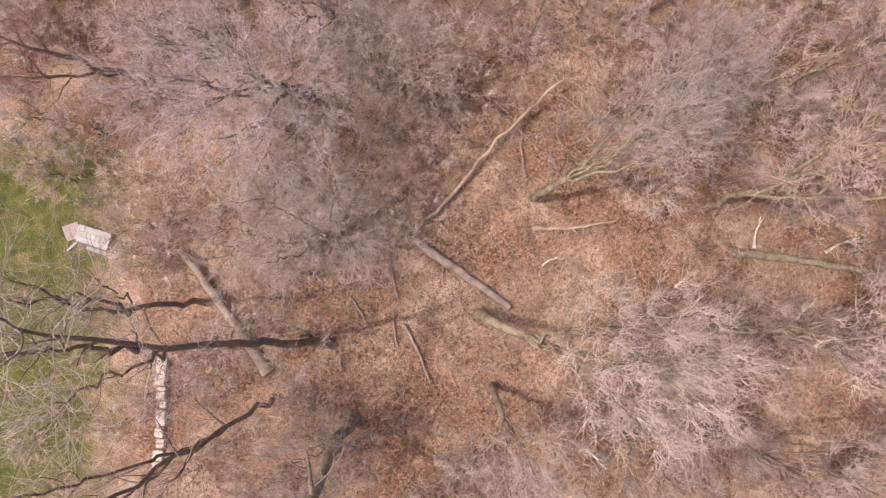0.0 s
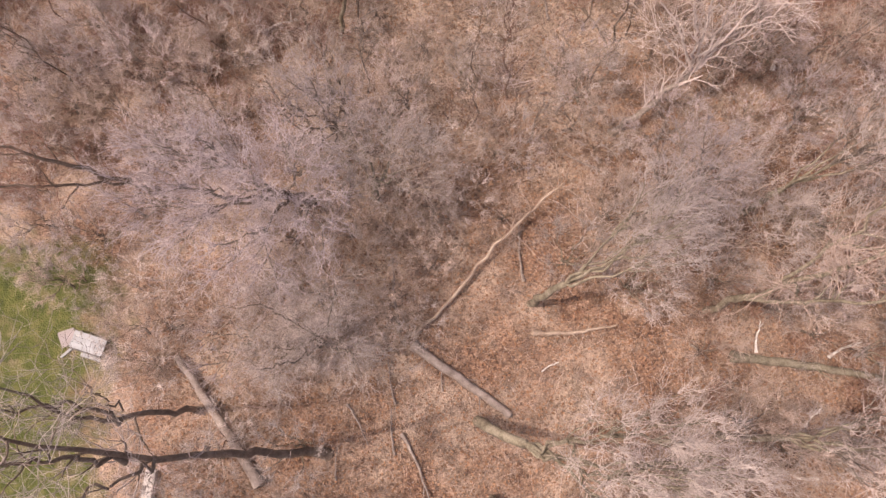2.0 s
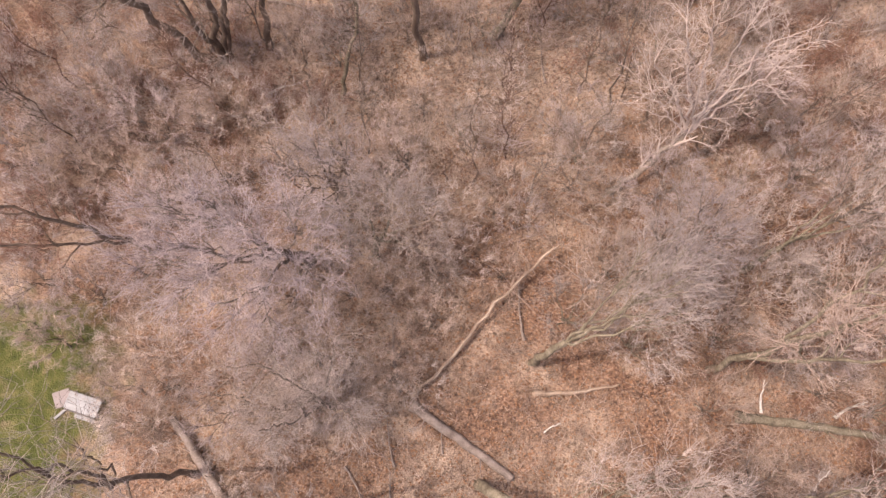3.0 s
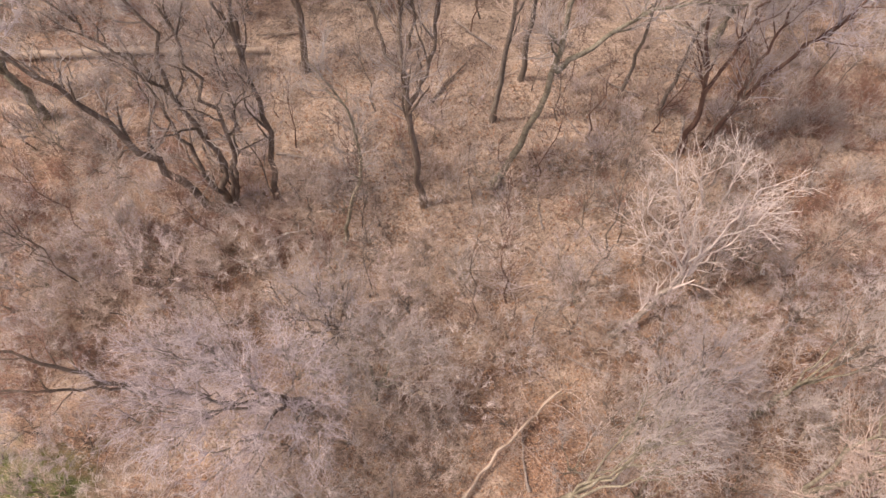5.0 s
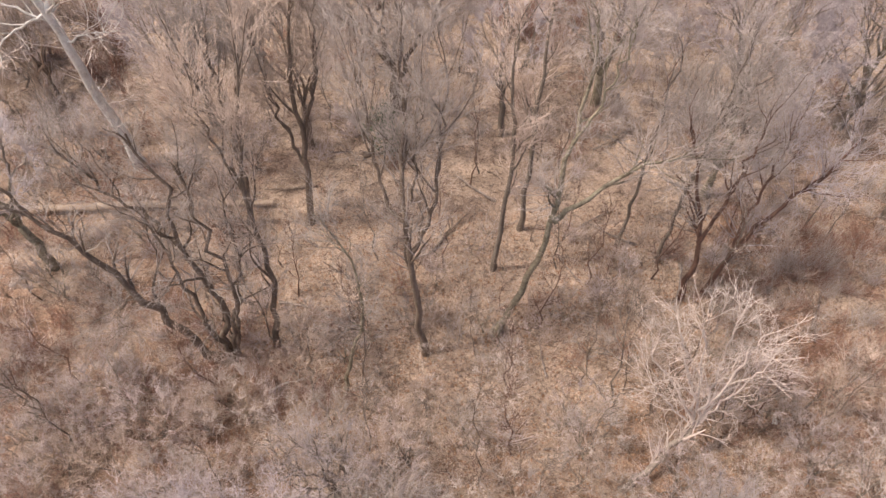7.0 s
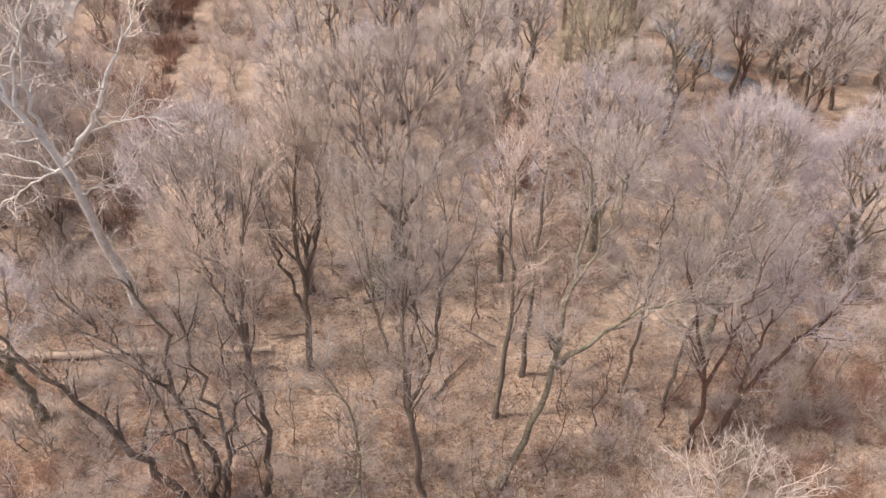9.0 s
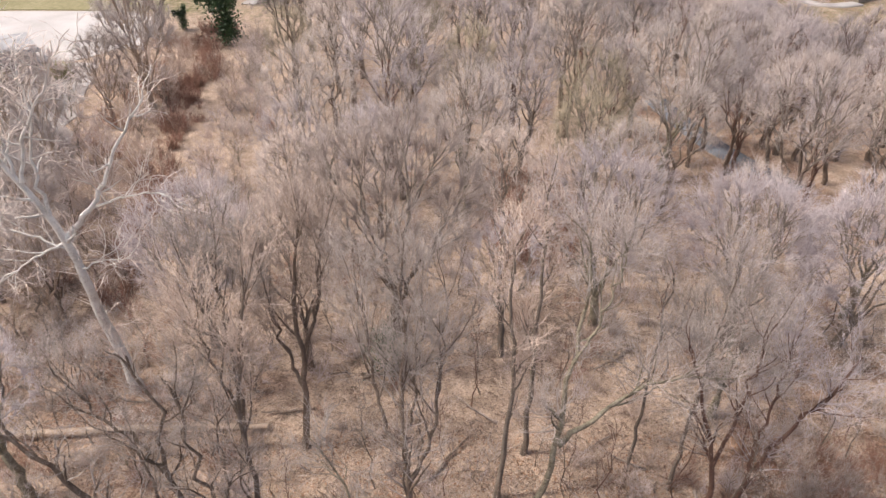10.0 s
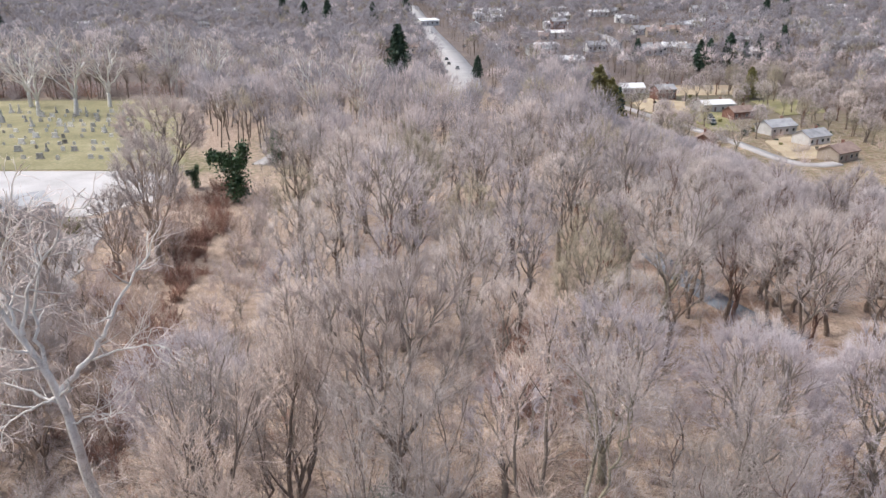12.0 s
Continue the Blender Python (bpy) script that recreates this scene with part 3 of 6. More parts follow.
# low pale crown among the fallen logs
tree("bare_tree", [([(-5.6, 1.6, -0.1), (-5.5, 1.7, 2.5), (-5.3, 1.8, 5.5)], 0.08, 0.03), ([(-5.5, 1.7, 1.2), (-4.6, 1.3, 4.0), (-3.6, 1.0, 6.5)], 0.05, 0.02), ([(-5.5, 1.7, 1.4), (-6.4, 2.4, 4.0), (-7.4, 3.0, 6.5)], 0.05, 0.02),
                   ([(-5.5, 1.7, 1.3), (-5.0, 2.8, 4.0), (-4.4, 3.8, 6.5)], 0.05, 0.02), ([(-5.5, 1.7, 1.5), (-6.2, 0.8, 4.0), (-7.2, 0.4, 6.0)], 0.05, 0.02)], BARK_GREY, TWIG_WHITE, 35,
     "slim many-stemmed bare tree with a pale twig crown", limbs=5, limb_len=(1.2, 2.4), branch=5, shoots=4, sprays=3, twig_r=0.0085, angle=(30, 70), up=0.04, limb_from=0.3, wild=0.17, reach=0.8)
# mossy tree with a side crown
dome_tree(4.5, 3.8, 12.5, 2, 17, (2.7, 3.0), 0.5, 280, 4, (5, 4, 4), 0.0125, (0.5, 1.2), 0.08, split=True, crook=0.09, fill=0.6, lean=(4.3, 1.9), bark=BARK_MOSS, upper=BARK_MOSS, tw=TWIG_GREY, label="slim bare tree with a moss-green trunk in orange leaf litter", fan=(18, 60))
tree("bare_tree", [([(13.4, 3.5, -0.1), (14.6, 4.0, 4), (16.3, 4.6, 9), (17.6, 5.2, 13)], 0.18, 0.05),
                   ([(14.0, 3.8, 2), (15.4, 3.2, 7), (17.0, 2.8, 12)], 0.11, 0.04),
                   ([(14.8, 4.1, 4.5), (15.6, 5.6, 9), (16.2, 7.0, 13)], 0.10, 0.03)], BARK_MOSS, TWIG_TAN, 18,
     "leaning bare tree with moss-streaked limbs and broken branches", limbs=7, limb_len=(2.0, 3.6), branch=6, shoots=5, sprays=3, twig_r=0.010)
dome_tree(13.6, -2.6, 13.5, 4, 19, (3.6, 3.4), 0.4, 300, 4, (5, 4, 4), 0.0125, (0.5, 1.2), 0.06, split=True, crook=0.09, fill=0.6, lean=(3.4, 0.4), bark=BARK_MOSS, upper=BARK_GREY, tw=TWIG_ASH, label="leaning bare tree with dull grey-brown twigs", fan=(18, 60))
dome_tree(13.0, -7.4, 12.0, 4, 41, (3.4, 3.2), 0.4, 280, 4, (5, 4, 4), 0.0125, (0.5, 1.2), 0.06, split=True, crook=0.09, fill=0.6, lean=(2.8, -1.0), bark=BARK_GREY, upper=BARK_GREY, tw=TWIG_ASH, label="leaning bare tree with dull grey-brown twigs", fan=(18, 60))
dome_tree(15.6, 8.6, 12.0, 4, 42, (3.0, 3.2), 0.4, 260, 4, (5, 4, 4), 0.0125, (0.5, 1.2), 0.06, split=True, crook=0.09, fill=0.6, lean=(3.0, 1.6), bark=BARK_MOSS, upper=BARK_GREY, tw=TWIG_GREY, label="leaning bare tree with grey twigs and a mossy foot", fan=(18, 60))
dome_tree(9.6, 7.8, 10.5, 1, 20, 3.3, 0.3, 300, 4, (5, 4, 4), 0.0125, (0.5, 1.2), 0.08, split=True, crook=0.09, fill=0.6, lean=(1.4, 1.0), bark=BARK_GREY, upper=BARK_GREY, tw=TWIG_HAZE, label="slim bare tree with pale lilac twigs", fan=(18, 60))
# leaning snapped tree
tree("leaning_tree", [([(-1.4, 2.1, 0.05), (0.4, 3.85, 0.3), (1.85, 5.44, 0.5), (2.65, 6.75, 0.7), (5.65, 9.4, 1.2)], 0.10, 0.07)], BARK_PALE, TWIG_TAN, 21,
     "thin pale dead tree leaning over the leaf litter", limbs=3, limb_len=(0.6, 1.2), branch=2, shoots=2, sprays=2, limb_from=0.6)
# the clump of dark stems
tree("bare_tree", [([(-12.7, 20.6, -0.1), (-13.1, 20.6, 0.5), (-14.5, 20.7, 2.3), (-15.5, 20.9, 4.7), (-16.2, 21.1, 7.6), (-18.0, 21.4, 9.6), (-18.9, 21.5, 11.3), (-20.0, 21.6, 13.5)], 0.27, 0.06),
                   ([(-12.5, 20.7, -0.1), (-11.6, 21.0, 4.6), (-12.2, 21.2, 7.2), (-12.8, 21.5, 8.9), (-12.5, 21.7, 11.8), (-12.7, 22.0, 13.2), (-13.4, 22.3, 15.5)], 0.22, 0.05),
                   ([(-12.3, 20.7, -0.1), (-10.5, 20.9, 6.3), (-10.9, 21.1, 8.5), (-11.5, 21.5, 10.8), (-11.8, 22.0, 14)], 0.17, 0.05),
                   ([(-12.9, 21.5, 9.2), (-14.0, 21.8, 11.0), (-15.2, 22.0, 12.2), (-16.4, 22.2, 14.2)], 0.10, 0.04),
                   ([(-15.7, 20.9, 5.4), (-16.6, 20.6, 5.8), (-17.0, 20.2, 4.6), (-17.6, 20.0, 3.4)], 0.07, 0.02),
                   ([(-12.1, 20.4, -0.1), (-12.0, 20.2, 2.6), (-12.5, 20.3, 5.2), (-13.2, 20.8, 7.8), (-13.6, 21.2, 10.6)], 0.17, 0.05),
                   ([(-11.9, 20.8, -0.1), (-11.2, 20.6, 2.8), (-10.9, 20.9, 5.4), (-10.0, 21.4, 8.2), (-10.2, 22.0, 11.6)], 0.15, 0.04)], BARK_DARK, TWIG_GREY, 22,
     "clump of dark crooked bare stems from one base", limbs=7, limb_len=(2.0, 4.6), branch=6, shoots=4, sprays=3, limb_from=0.38, up=0.09, angle=(25, 60), wild=0.22, twig_r=0.011, crook=0.15)
tree("bare_tree", [([(-9.8, 21.5, -0.1), (-9.2, 21.7, 4), (-8.9, 21.9, 7.2), (-9.2, 22.3, 9.4), (-9.3, 23.0, 13.5), (-8.6, 24.0, 17.2)], 0.19, 0.05),
                   ([(-9.3, 22.7, 11.5), (-10.0, 23.2, 13.5), (-10.8, 23.6, 16)], 0.08, 0.03)], BARK_DARK, TWIG_TAN, 35,
     "dark upright bare tree beside a crooked clump", limbs=8, limb_len=(2.0, 4.2), branch=6, shoots=4, sprays=5, limb_from=0.35, up=0.13, angle=(18, 45), wild=0.1)
tree("bare_tree", [([(-1.1, 20.9, -0.1), (-1.5, 21.2, 4.7), (-1.7, 21.6, 8.4), (-1.9, 22.4, 11.5), (-1.8, 23.2, 15), (-1.7, 24.0, 19)], 0.21, 0.05),
                   ([(-1.7, 21.6, 8.2), (-0.5, 22.4, 10.4), (-0.2, 23.0, 13.5), (0.1, 24.0, 17.5)], 0.11, 0.04),
                   ([(-1.8, 22.0, 10.0), (-2.9, 22.5, 11.2), (-3.2, 23.0, 13.2), (-3.2, 23.5, 15.1), (-3.7, 24.0, 17.5)], 0.10, 0.03),
                   ([(-1.8, 22.1, 10.5), (-1.2, 22.8, 13.5), (-0.9, 23.6, 17.5)], 0.08, 0.03)], BARK_DARK, TWIG_GREY, 23,
     "bare tree with a dark slender trunk and upright grey crown", limbs=8, limb_len=(2.2, 4.6), branch=6, shoots=4, sprays=5, limb_from=0.25, up=0.15, angle=(14, 42), wild=0.09, twig_r=0.0115)
tree("bare_tree", [([(2.9, 22.3, -0.1), (3.9, 22.7, 2.3), (4.9, 23.2, 5.4), (5.5, 23.6, 7.6), (5.7, 24.2, 10.6), (6.2, 25.0, 13.1), (6.5, 25.5, 15.1), (6.6, 26.0, 18)], 0.23, 0.06),
                   ([(5.6, 23.8, 8.2), (7.7, 24.3, 10.0), (9.5, 24.7, 11.2), (12.0, 25.0, 11.6)], 0.15, 0.05),
                   ([(6.1, 24.4, 13.2), (7.1, 24.8, 15.1), (7.8, 25.3, 16.9), (8.2, 26.0, 18.4)], 0.08, 0.03)], BARK_MOSS, TWIG_GREY, 24,
     "leaning pale-barked bare tree with a forked mossy trunk", limbs=7, limb_len=(2.0, 4.0), branch=6, shoots=4, sprays=5, limb_from=0.4, wild=0.12, twig_r=0.0115)
tree("bare_tree", [([(14.5, 24.8, -0.1), (14.5, 25.0, 3.1), (14.1, 25.2, 6.4), (13.1, 25.3, 9.3), (12.1, 25.6, 12.5)], 0.19, 0.05),
                   ([(14.3, 25.1, 5.0), (15.2, 25.6, 8.5), (15.8, 26.2, 13)], 0.12, 0.04)], BARK_RED, TWIG_GREY, 25,
     "reddish-barked bare tree with spreading stems", limbs=8, limb_len=(2.2, 4.2), branch=6, shoots=4, sprays=5, twig_r=0.0115)
tree("bare_tree", [([(16.0, 25.2, -0.1), (16.4, 25.4, 2.5), (17.2, 25.6, 4.9), (18.0, 25.8, 6.6), (19.7, 26.0, 8.6), (21.0, 26.4, 11.5)], 0.18, 0.05),
                   ([(16.6, 25.4, 3.2), (16.9, 25.8, 7.5), (17.2, 26.2, 12.5)], 0.11, 0.04)], BARK_RED, TWIG_LILAC, 26,
     "reddish-barked bare tree with spreading stems", limbs=8, limb_len=(2.2, 4.2), branch=6, shoots=4, sprays=5, twig_r=0.0115)
tree("bare_tree", [([(-5.6, 18.3, -0.1), (-5.0, 18.6, 2.6), (-4.1, 19.0, 5.4), (-3.9, 19.3, 8.4), (-4.3, 19.7, 10.5), (-5.0, 20.0, 11.8)], 0.12, 0.04)], BARK_MOSS, TWIG_GREY, 27,
     "slim crooked bare tree with grey-green bark", limbs=6, limb_len=(1.2, 2.2), branch=4, shoots=4, sprays=5)
tree("bare_sapling", [([(-7.2, 17.6, -0.1), (-7.1, 18.4, 2.5), (-7.0, 19.4, 5)], 0.09, 0.03)], BARK_DARK, TWIG_TAN, 28,
     "dark crooked sapling in dry undergrowth", limbs=6, limb_len=(0.8, 1.6), branch=4, shoots=4, sprays=5)
tree("bare_tree", [([(3.1, 27.1, -0.1), (3.4, 27.3, 3.9), (3.75, 27.5, 8.3), (3.4, 27.8, 12.8), (3.4, 28, 17)], 0.18, 0.05)], BARK_GREY, TWIG_TAN, 29, BARE, limbs=8, limb_len=(2.0, 3.6), branch=6, shoots=4, sprays=6, up=0.14)
tree("bare_tree", [([(5.0, 30.4, -0.1), (5.2, 30.6, 7), (5.4, 31, 13), (5.4, 31.6, 18)], 0.19, 0.05)], BARK_GREY, TWIG_TAN, 30, BARE, limbs=8, limb_len=(2.0, 3.6), branch=6, shoots=4, sprays=6, up=0.14)
tree("bare_tree", [straight(13.5, 27.6, 15, 0.14, (1.0, 0.5))], BARK_GREY, TWIG_GREY, 31, BARE, limbs=8, limb_len=(2.0, 3.6), branch=5, shoots=4, sprays=6)
tree("bare_tree", [straight(11.2, 29.0, 14, 0.13, (0.9, 0.9))], BARK_GREY, TWIG_GREY, 32, BARE, limbs=8, limb_len=(2.0, 3.6), branch=5, shoots=4, sprays=6)
# pale tree whose limbs fan upwards
fan_tree = tree("bare_tree", [([(8.9, 12.9, -0.1), (10.6, 13.9, 1.5), (12.3, 15.0, 3.0)], 0.19, 0.13), ([(12.3, 15.0, 2.8), (11.2, 15.7, 5.0), (9.4, 16.3, 7.6)], 0.08, 0.03),
                   ([(12.3, 15.0, 2.8), (11.4, 15.7, 6.2), (10.2, 16.3, 9.4)], 0.08, 0.03), ([(12.3, 15.0, 2.8), (11.8, 15.8, 6.6), (11.1, 16.4, 10.2)], 0.08, 0.03),
                   ([(12.3, 15.0, 2.8), (12.5, 15.8, 6.6), (12.5, 16.4, 10.0)], 0.08, 0.03), ([(12.3, 15.0, 2.8), (13.2, 15.8, 6.0), (14.0, 16.4, 9.0)], 0.08, 0.03),
                   ([(12.3, 15.0, 2.8), (13.6, 15.6, 4.6), (14.9, 16.2, 6.6)], 0.07, 0.03), ([(12.3, 15.0, 2.8), (11.2, 15.6, 3.6), (10.0, 16.2, 5.0)], 0.06, 0.03)],
     BARK_ASH, TWIG_WHITE, 33, "leaning bare tree with a fan of whitish branches", limbs=5, limb_len=(1.2, 2.4), branch=3, shoots=3, sprays=2, angle=(10, 34), twig_r=0.012, limb_from=0.15, up=0.06, wild=0.08, reach=0.8)
for ob in fan_tree.children:
    if ob.name.startswith(("stem", "limb")):
        ob.data.materials[0] = TWIG_WHITE
# the white tree beside the lot
tree("sycamore_tree", [([(-21.9, 36.6, -0.1), (-22.0, 36.2, 4.4), (-22.3, 35.9, 7.2), (-22.3, 35.6, 10.3), (-22.6, 35.5, 13.3), (-23.3, 35.4, 15.5), (-23.8, 35.2, 17.4), (-24.6, 35.0, 19.2)], 0.42, 0.14),
                       ([(-22.5, 35.5, 13.2), (-20.5, 35.7, 15.4), (-18.9, 35.9, 17.7), (-17.9, 36.2, 19.7), (-16.5, 36.6, 21.4)], 0.19, 0.05),
                       ([(-23.7, 35.2, 17.2), (-22.9, 35.4, 20.0), (-21.2, 35.8, 22.4), (-20.4, 36.0, 24.0)], 0.13, 0.04),
                       ([(-23.0, 35.4, 15.0), (-23.2, 35.8, 18.5), (-22.4, 36.2, 21.0), (-23.0, 36.6, 23.2)], 0.12, 0.04),
                       ([(-24.0, 35.1, 17.8), (-24.4, 35.4, 21.0), (-23.4, 35.8, 23.6)], 0.10, 0.04),
                       ([(-20.6, 35.7, 15.2), (-18.1, 35.3, 16.2), (-16.7, 35.2, 16.5), (-15.6, 35.2, 16.2)], 0.08, 0.03),
                       ([(-22.5, 35.5, 13.1), (-24.9, 35.1, 12.0), (-27.5, 34.8, 10.4)], 0.09, 0.03),
                       ([(-22.4, 35.5, 12.4), (-24.6, 35.4, 13.6), (-27.2, 35.2, 14.4)], 0.09, 0.03),
                       ([(-22.3, 35.6, 11.0), (-20.6, 35.2, 11.9), (-18.8, 35.0, 12.1)], 0.07, 0.02)], BARK_WHITE, TWIG_WHITE, 34,
     "tall bare sycamore with smooth white bark", limbs=7, limb_len=(1.4, 3.6), branch=4, shoots=2, sprays=1, limb_from=0.25, angle=(35, 75), up=0.05, twig_r=0.021, wild=0.18)

# ---- fallen wood and things on the ground ----
def fallen_log(points, r0, r1, material, label, seed, stubs=4):
    root = tagged(new("fallen_log"), label, "log")
    o = np.array(points[0], float)
    root.location = o
    P, R = stem(np.array(points, float) - o, r0, r1, seed=seed, rough=0.03)
    w = Wood()
    w.tubes(P, R, 10)
    for k in (0, -1):     # broken ends
        e = P[:, [k, k]] + np.array([[[0, 0, 0], unit(P[0, k] - P[0, 1 if k == 0 else -2]) * 0.12]])
        w.tubes(e, np.stack([R[:, k] * 0.98, R[:, k] * 0.15], 1), 10)
    child("log", w.mesh("log", material), root)
    rng = np.random.default_rng(seed)
    sp, sr = offshoots(rng, P, R, stubs, 0.15, (35, 70), (0.5, 1.8), 0.3, 0.4, 0.05, 5, 0.15, 0.02)
    sp[..., 2] = np.maximum(sp[..., 2], -0.05)
    for j in range(stubs):
        w = Wood()
        w.tubes(sp[j:j + 1], sr[j:j + 1], 5)
        child("branch_stub", w.mesh("branch_stub", material), root)
    return root


fallen_log([(-1.4, 1.7, 0.16), (1.0, 0.0, 0.2), (3.4, -1.7, 0.16)], 0.24, 0.19, LOG, "thick brown fallen log on leaf litter", 41)
fallen_log([(-8.6, -5.0, 0.2), (-10.4, -2.4, 0.35), (-12.9, 1.0, 0.5)], 0.28, 0.17, LOG, "grey fallen trunk with a broken top", 42, 6)
fallen_log([(4.6, 2.3, 0.12), (6.4, 2.3, 0.2), (8.7, 2.7, 0.3)], 0.13, 0.05, BARK_PALE, "pale forked dead branch on leaf litter", 43, 5)
fallen_log([(14.4, 1.2, 0.2), (18, 0.8, 0.3), (22.1, 0.1, 0.3)], 0.24, 0.16, BARK_MOSS, "mossy fallen trunk among broken branches", 44, 6)
fallen_log([(-30.0, 31.9, 0.3), (-20, 32.4, 0.4), (-11.7, 32.6, 0.3)], 0.30, 0.20, BARK_PALE, "long pale fallen trunk lying across the wood", 45, 7)


# ---- the wood, tree by tree ----
TAKEN = [(-12, 21), (-1, 21), (3, 22), (14.5, 25), (16, 25), (3, 27), (5, 30), (13.5, 27.6), (11, 29), (-24, 37), (13, 17), (-5.6, 18)]
# crowns that stand out: place, height, style, half width, bare part of the height, twigs, lift
for i, (x, y, h, st, wide, low, tips, lift, tone) in enumerate([(-3.6, 42.5, 20.0, 0, 8.0, 0.22, 2300, 0.55, TWIG_ASH), (-17.2, 40.5, 15.5, 1, 5.6, 0.25, 900, 0.40, TWIG_LILAC), (11.8, 43.5, 17.0, 2, 6.2, 0.2, 1000, 0.12, TWIG_LILAC),
                                                              (21.5, 41, 15.4, 1, 6.2, 0.2, 1300, 0.10, TWIG_LILAC), (29.8, 40.5, 14.6, 1, 5.8, 0.2, 1100, 0.10, TWIG_LILAC), (-9.8, 38.5, 17, 0, 3.8, 0.3, 500, 0.5, TWIG_ASH), (18.0, 33.5, 13, 2, 4.0, 0.25, 500, 0.15, TWIG_GREY)]):
    dome_tree(x, y, h, st, 100 + i, wide, low, tips, 6, (6, 5, 5), 0.0145, (0.5, 1.3), lift, split=True, tw=tone)
    TAKEN.append((x, y))
tree("bare_tree", [([(-9.0, 31, -0.1), (-8.5, 31.2, 3.9), (-8.4, 31.5, 7.5), (-8.8, 31.7, 11), (-8.0, 32, 14.5), (-7.8, 32.4, 17)], 0.24, 0.05), ([(-8.4, 31.5, 7.5), (-7.2, 31.9, 11), (-6.8, 32.4, 15)], 0.13, 0.04),
                   ([(-8.5, 31.3, 5.0), (-9.6, 31.6, 8.5), (-10.2, 32, 13)], 0.12, 0.04)], BARK_DARK, TWIG_TAN, 131, "dark-stemmed bare tree with upright tan twigs", limbs=7, limb_len=(2.4, 4.6), branch=6, shoots=4, sprays=5, limb_from=0.3, up=0.15, angle=(15, 42), wild=0.09, twig_r=0.016)
tree("bare_tree", [([(-13.0, 31, -0.1), (-12.6, 31.1, 3), (-12.4, 31.2, 5.9), (-12.7, 31.5, 8.1), (-13.7, 31.7, 11), (-14.4, 32, 13.5)], 0.22, 0.05), ([(-12.6, 31.4, 7.8), (-11.4, 31.6, 10.9), (-10.9, 32, 14)], 0.12, 0.04),
                   ([(-12.6, 31.4, 7.6), (-12.8, 32, 11), (-12.6, 32.4, 14.5)], 0.10, 0.04)], BARK_DARK, TWIG_GREY, 132, "dark bare tree forking into rising limbs", limbs=7, limb_len=(2.4, 4.6), branch=6, shoots=4, sprays=5, limb_from=0.3, up=0.15, angle=(15, 42), wild=0.09, twig_r=0.016)
TAKEN += [(-9, 31), (-13, 31), (-9.8, 21.5)]
near_protos = [dome_tree(x, y, h, st, 120 + i, 4.2, 0.28, 480, 6, (4, 4, 4), 0.016, (0.5, 1.2), 0.35, tw=tone) for i, (x, y, h, st, tone) in enumerate([(-6, 57, 15, 1, TWIG_LILAC), (5, 50, 16, 0, TWIG_ASH), (32, 44, 14, 2, TWIG_LILAC), (-12, 50, 15, 0, TWIG_ASH), (15, 52, 15, 3, TWIG_GREY)])]
TAKEN += [(-6, 57), (5, 50), (32, 44), (-12, 50), (15, 52)]
mid_protos = []


def spin(x, y, z, turn, scale, tip=0.0):
    return Matrix.Translation((x, y, z)) @ Matrix.Rotation(turn, 4, "Z") @ Matrix.Rotation(tip, 4, "X") @ Matrix.Scale(scale, 4)


def free(x, y, gap):
    return all((x - a) ** 2 + (y - b) ** 2 > gap * gap for a, b in TAKEN)


def sightline_cap(x, y):
    """How tall the trees may stand: full height in the wood, cut to the camera's sight line on the slope to the
    village.
    """
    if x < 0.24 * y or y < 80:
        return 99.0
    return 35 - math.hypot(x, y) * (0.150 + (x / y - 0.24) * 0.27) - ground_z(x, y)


def bank(y):
    """The line of the brushy bank between the wood and the paved yard."""
    return -28.6 - 0.155 * (y - 48)


def in_wood(x, y):
    """Where the wood stands: between the brushy bank, the creek flat and the far village, with gaps left to fit the
    camera's view.
    """
    if y < 27 or abs(x) > 0.72 * y + 12:
        return False
    if x < bank(y) + 6 and y > 44 or x < -14 and 44 < y < 68:
        return False
    # wedge kept clear along the camera's sight line to bank and ivy tree
    if y > 66 and -0.40 * y < x < -0.22 * y:
        return False
    if 5 < x < 13 and 47 < y < 66:
        return False
    if 58 < y < 106 and 24 + (y - 58) * 0.1 < x < 62:
        return False
    if y > 175 and x > 60 + (y - 175) * 0.02 and x < 175:
        return False
    if abs(x - (5 + (y - 330) * 0.06)) < 10 and y > 290:
        return False
    return True


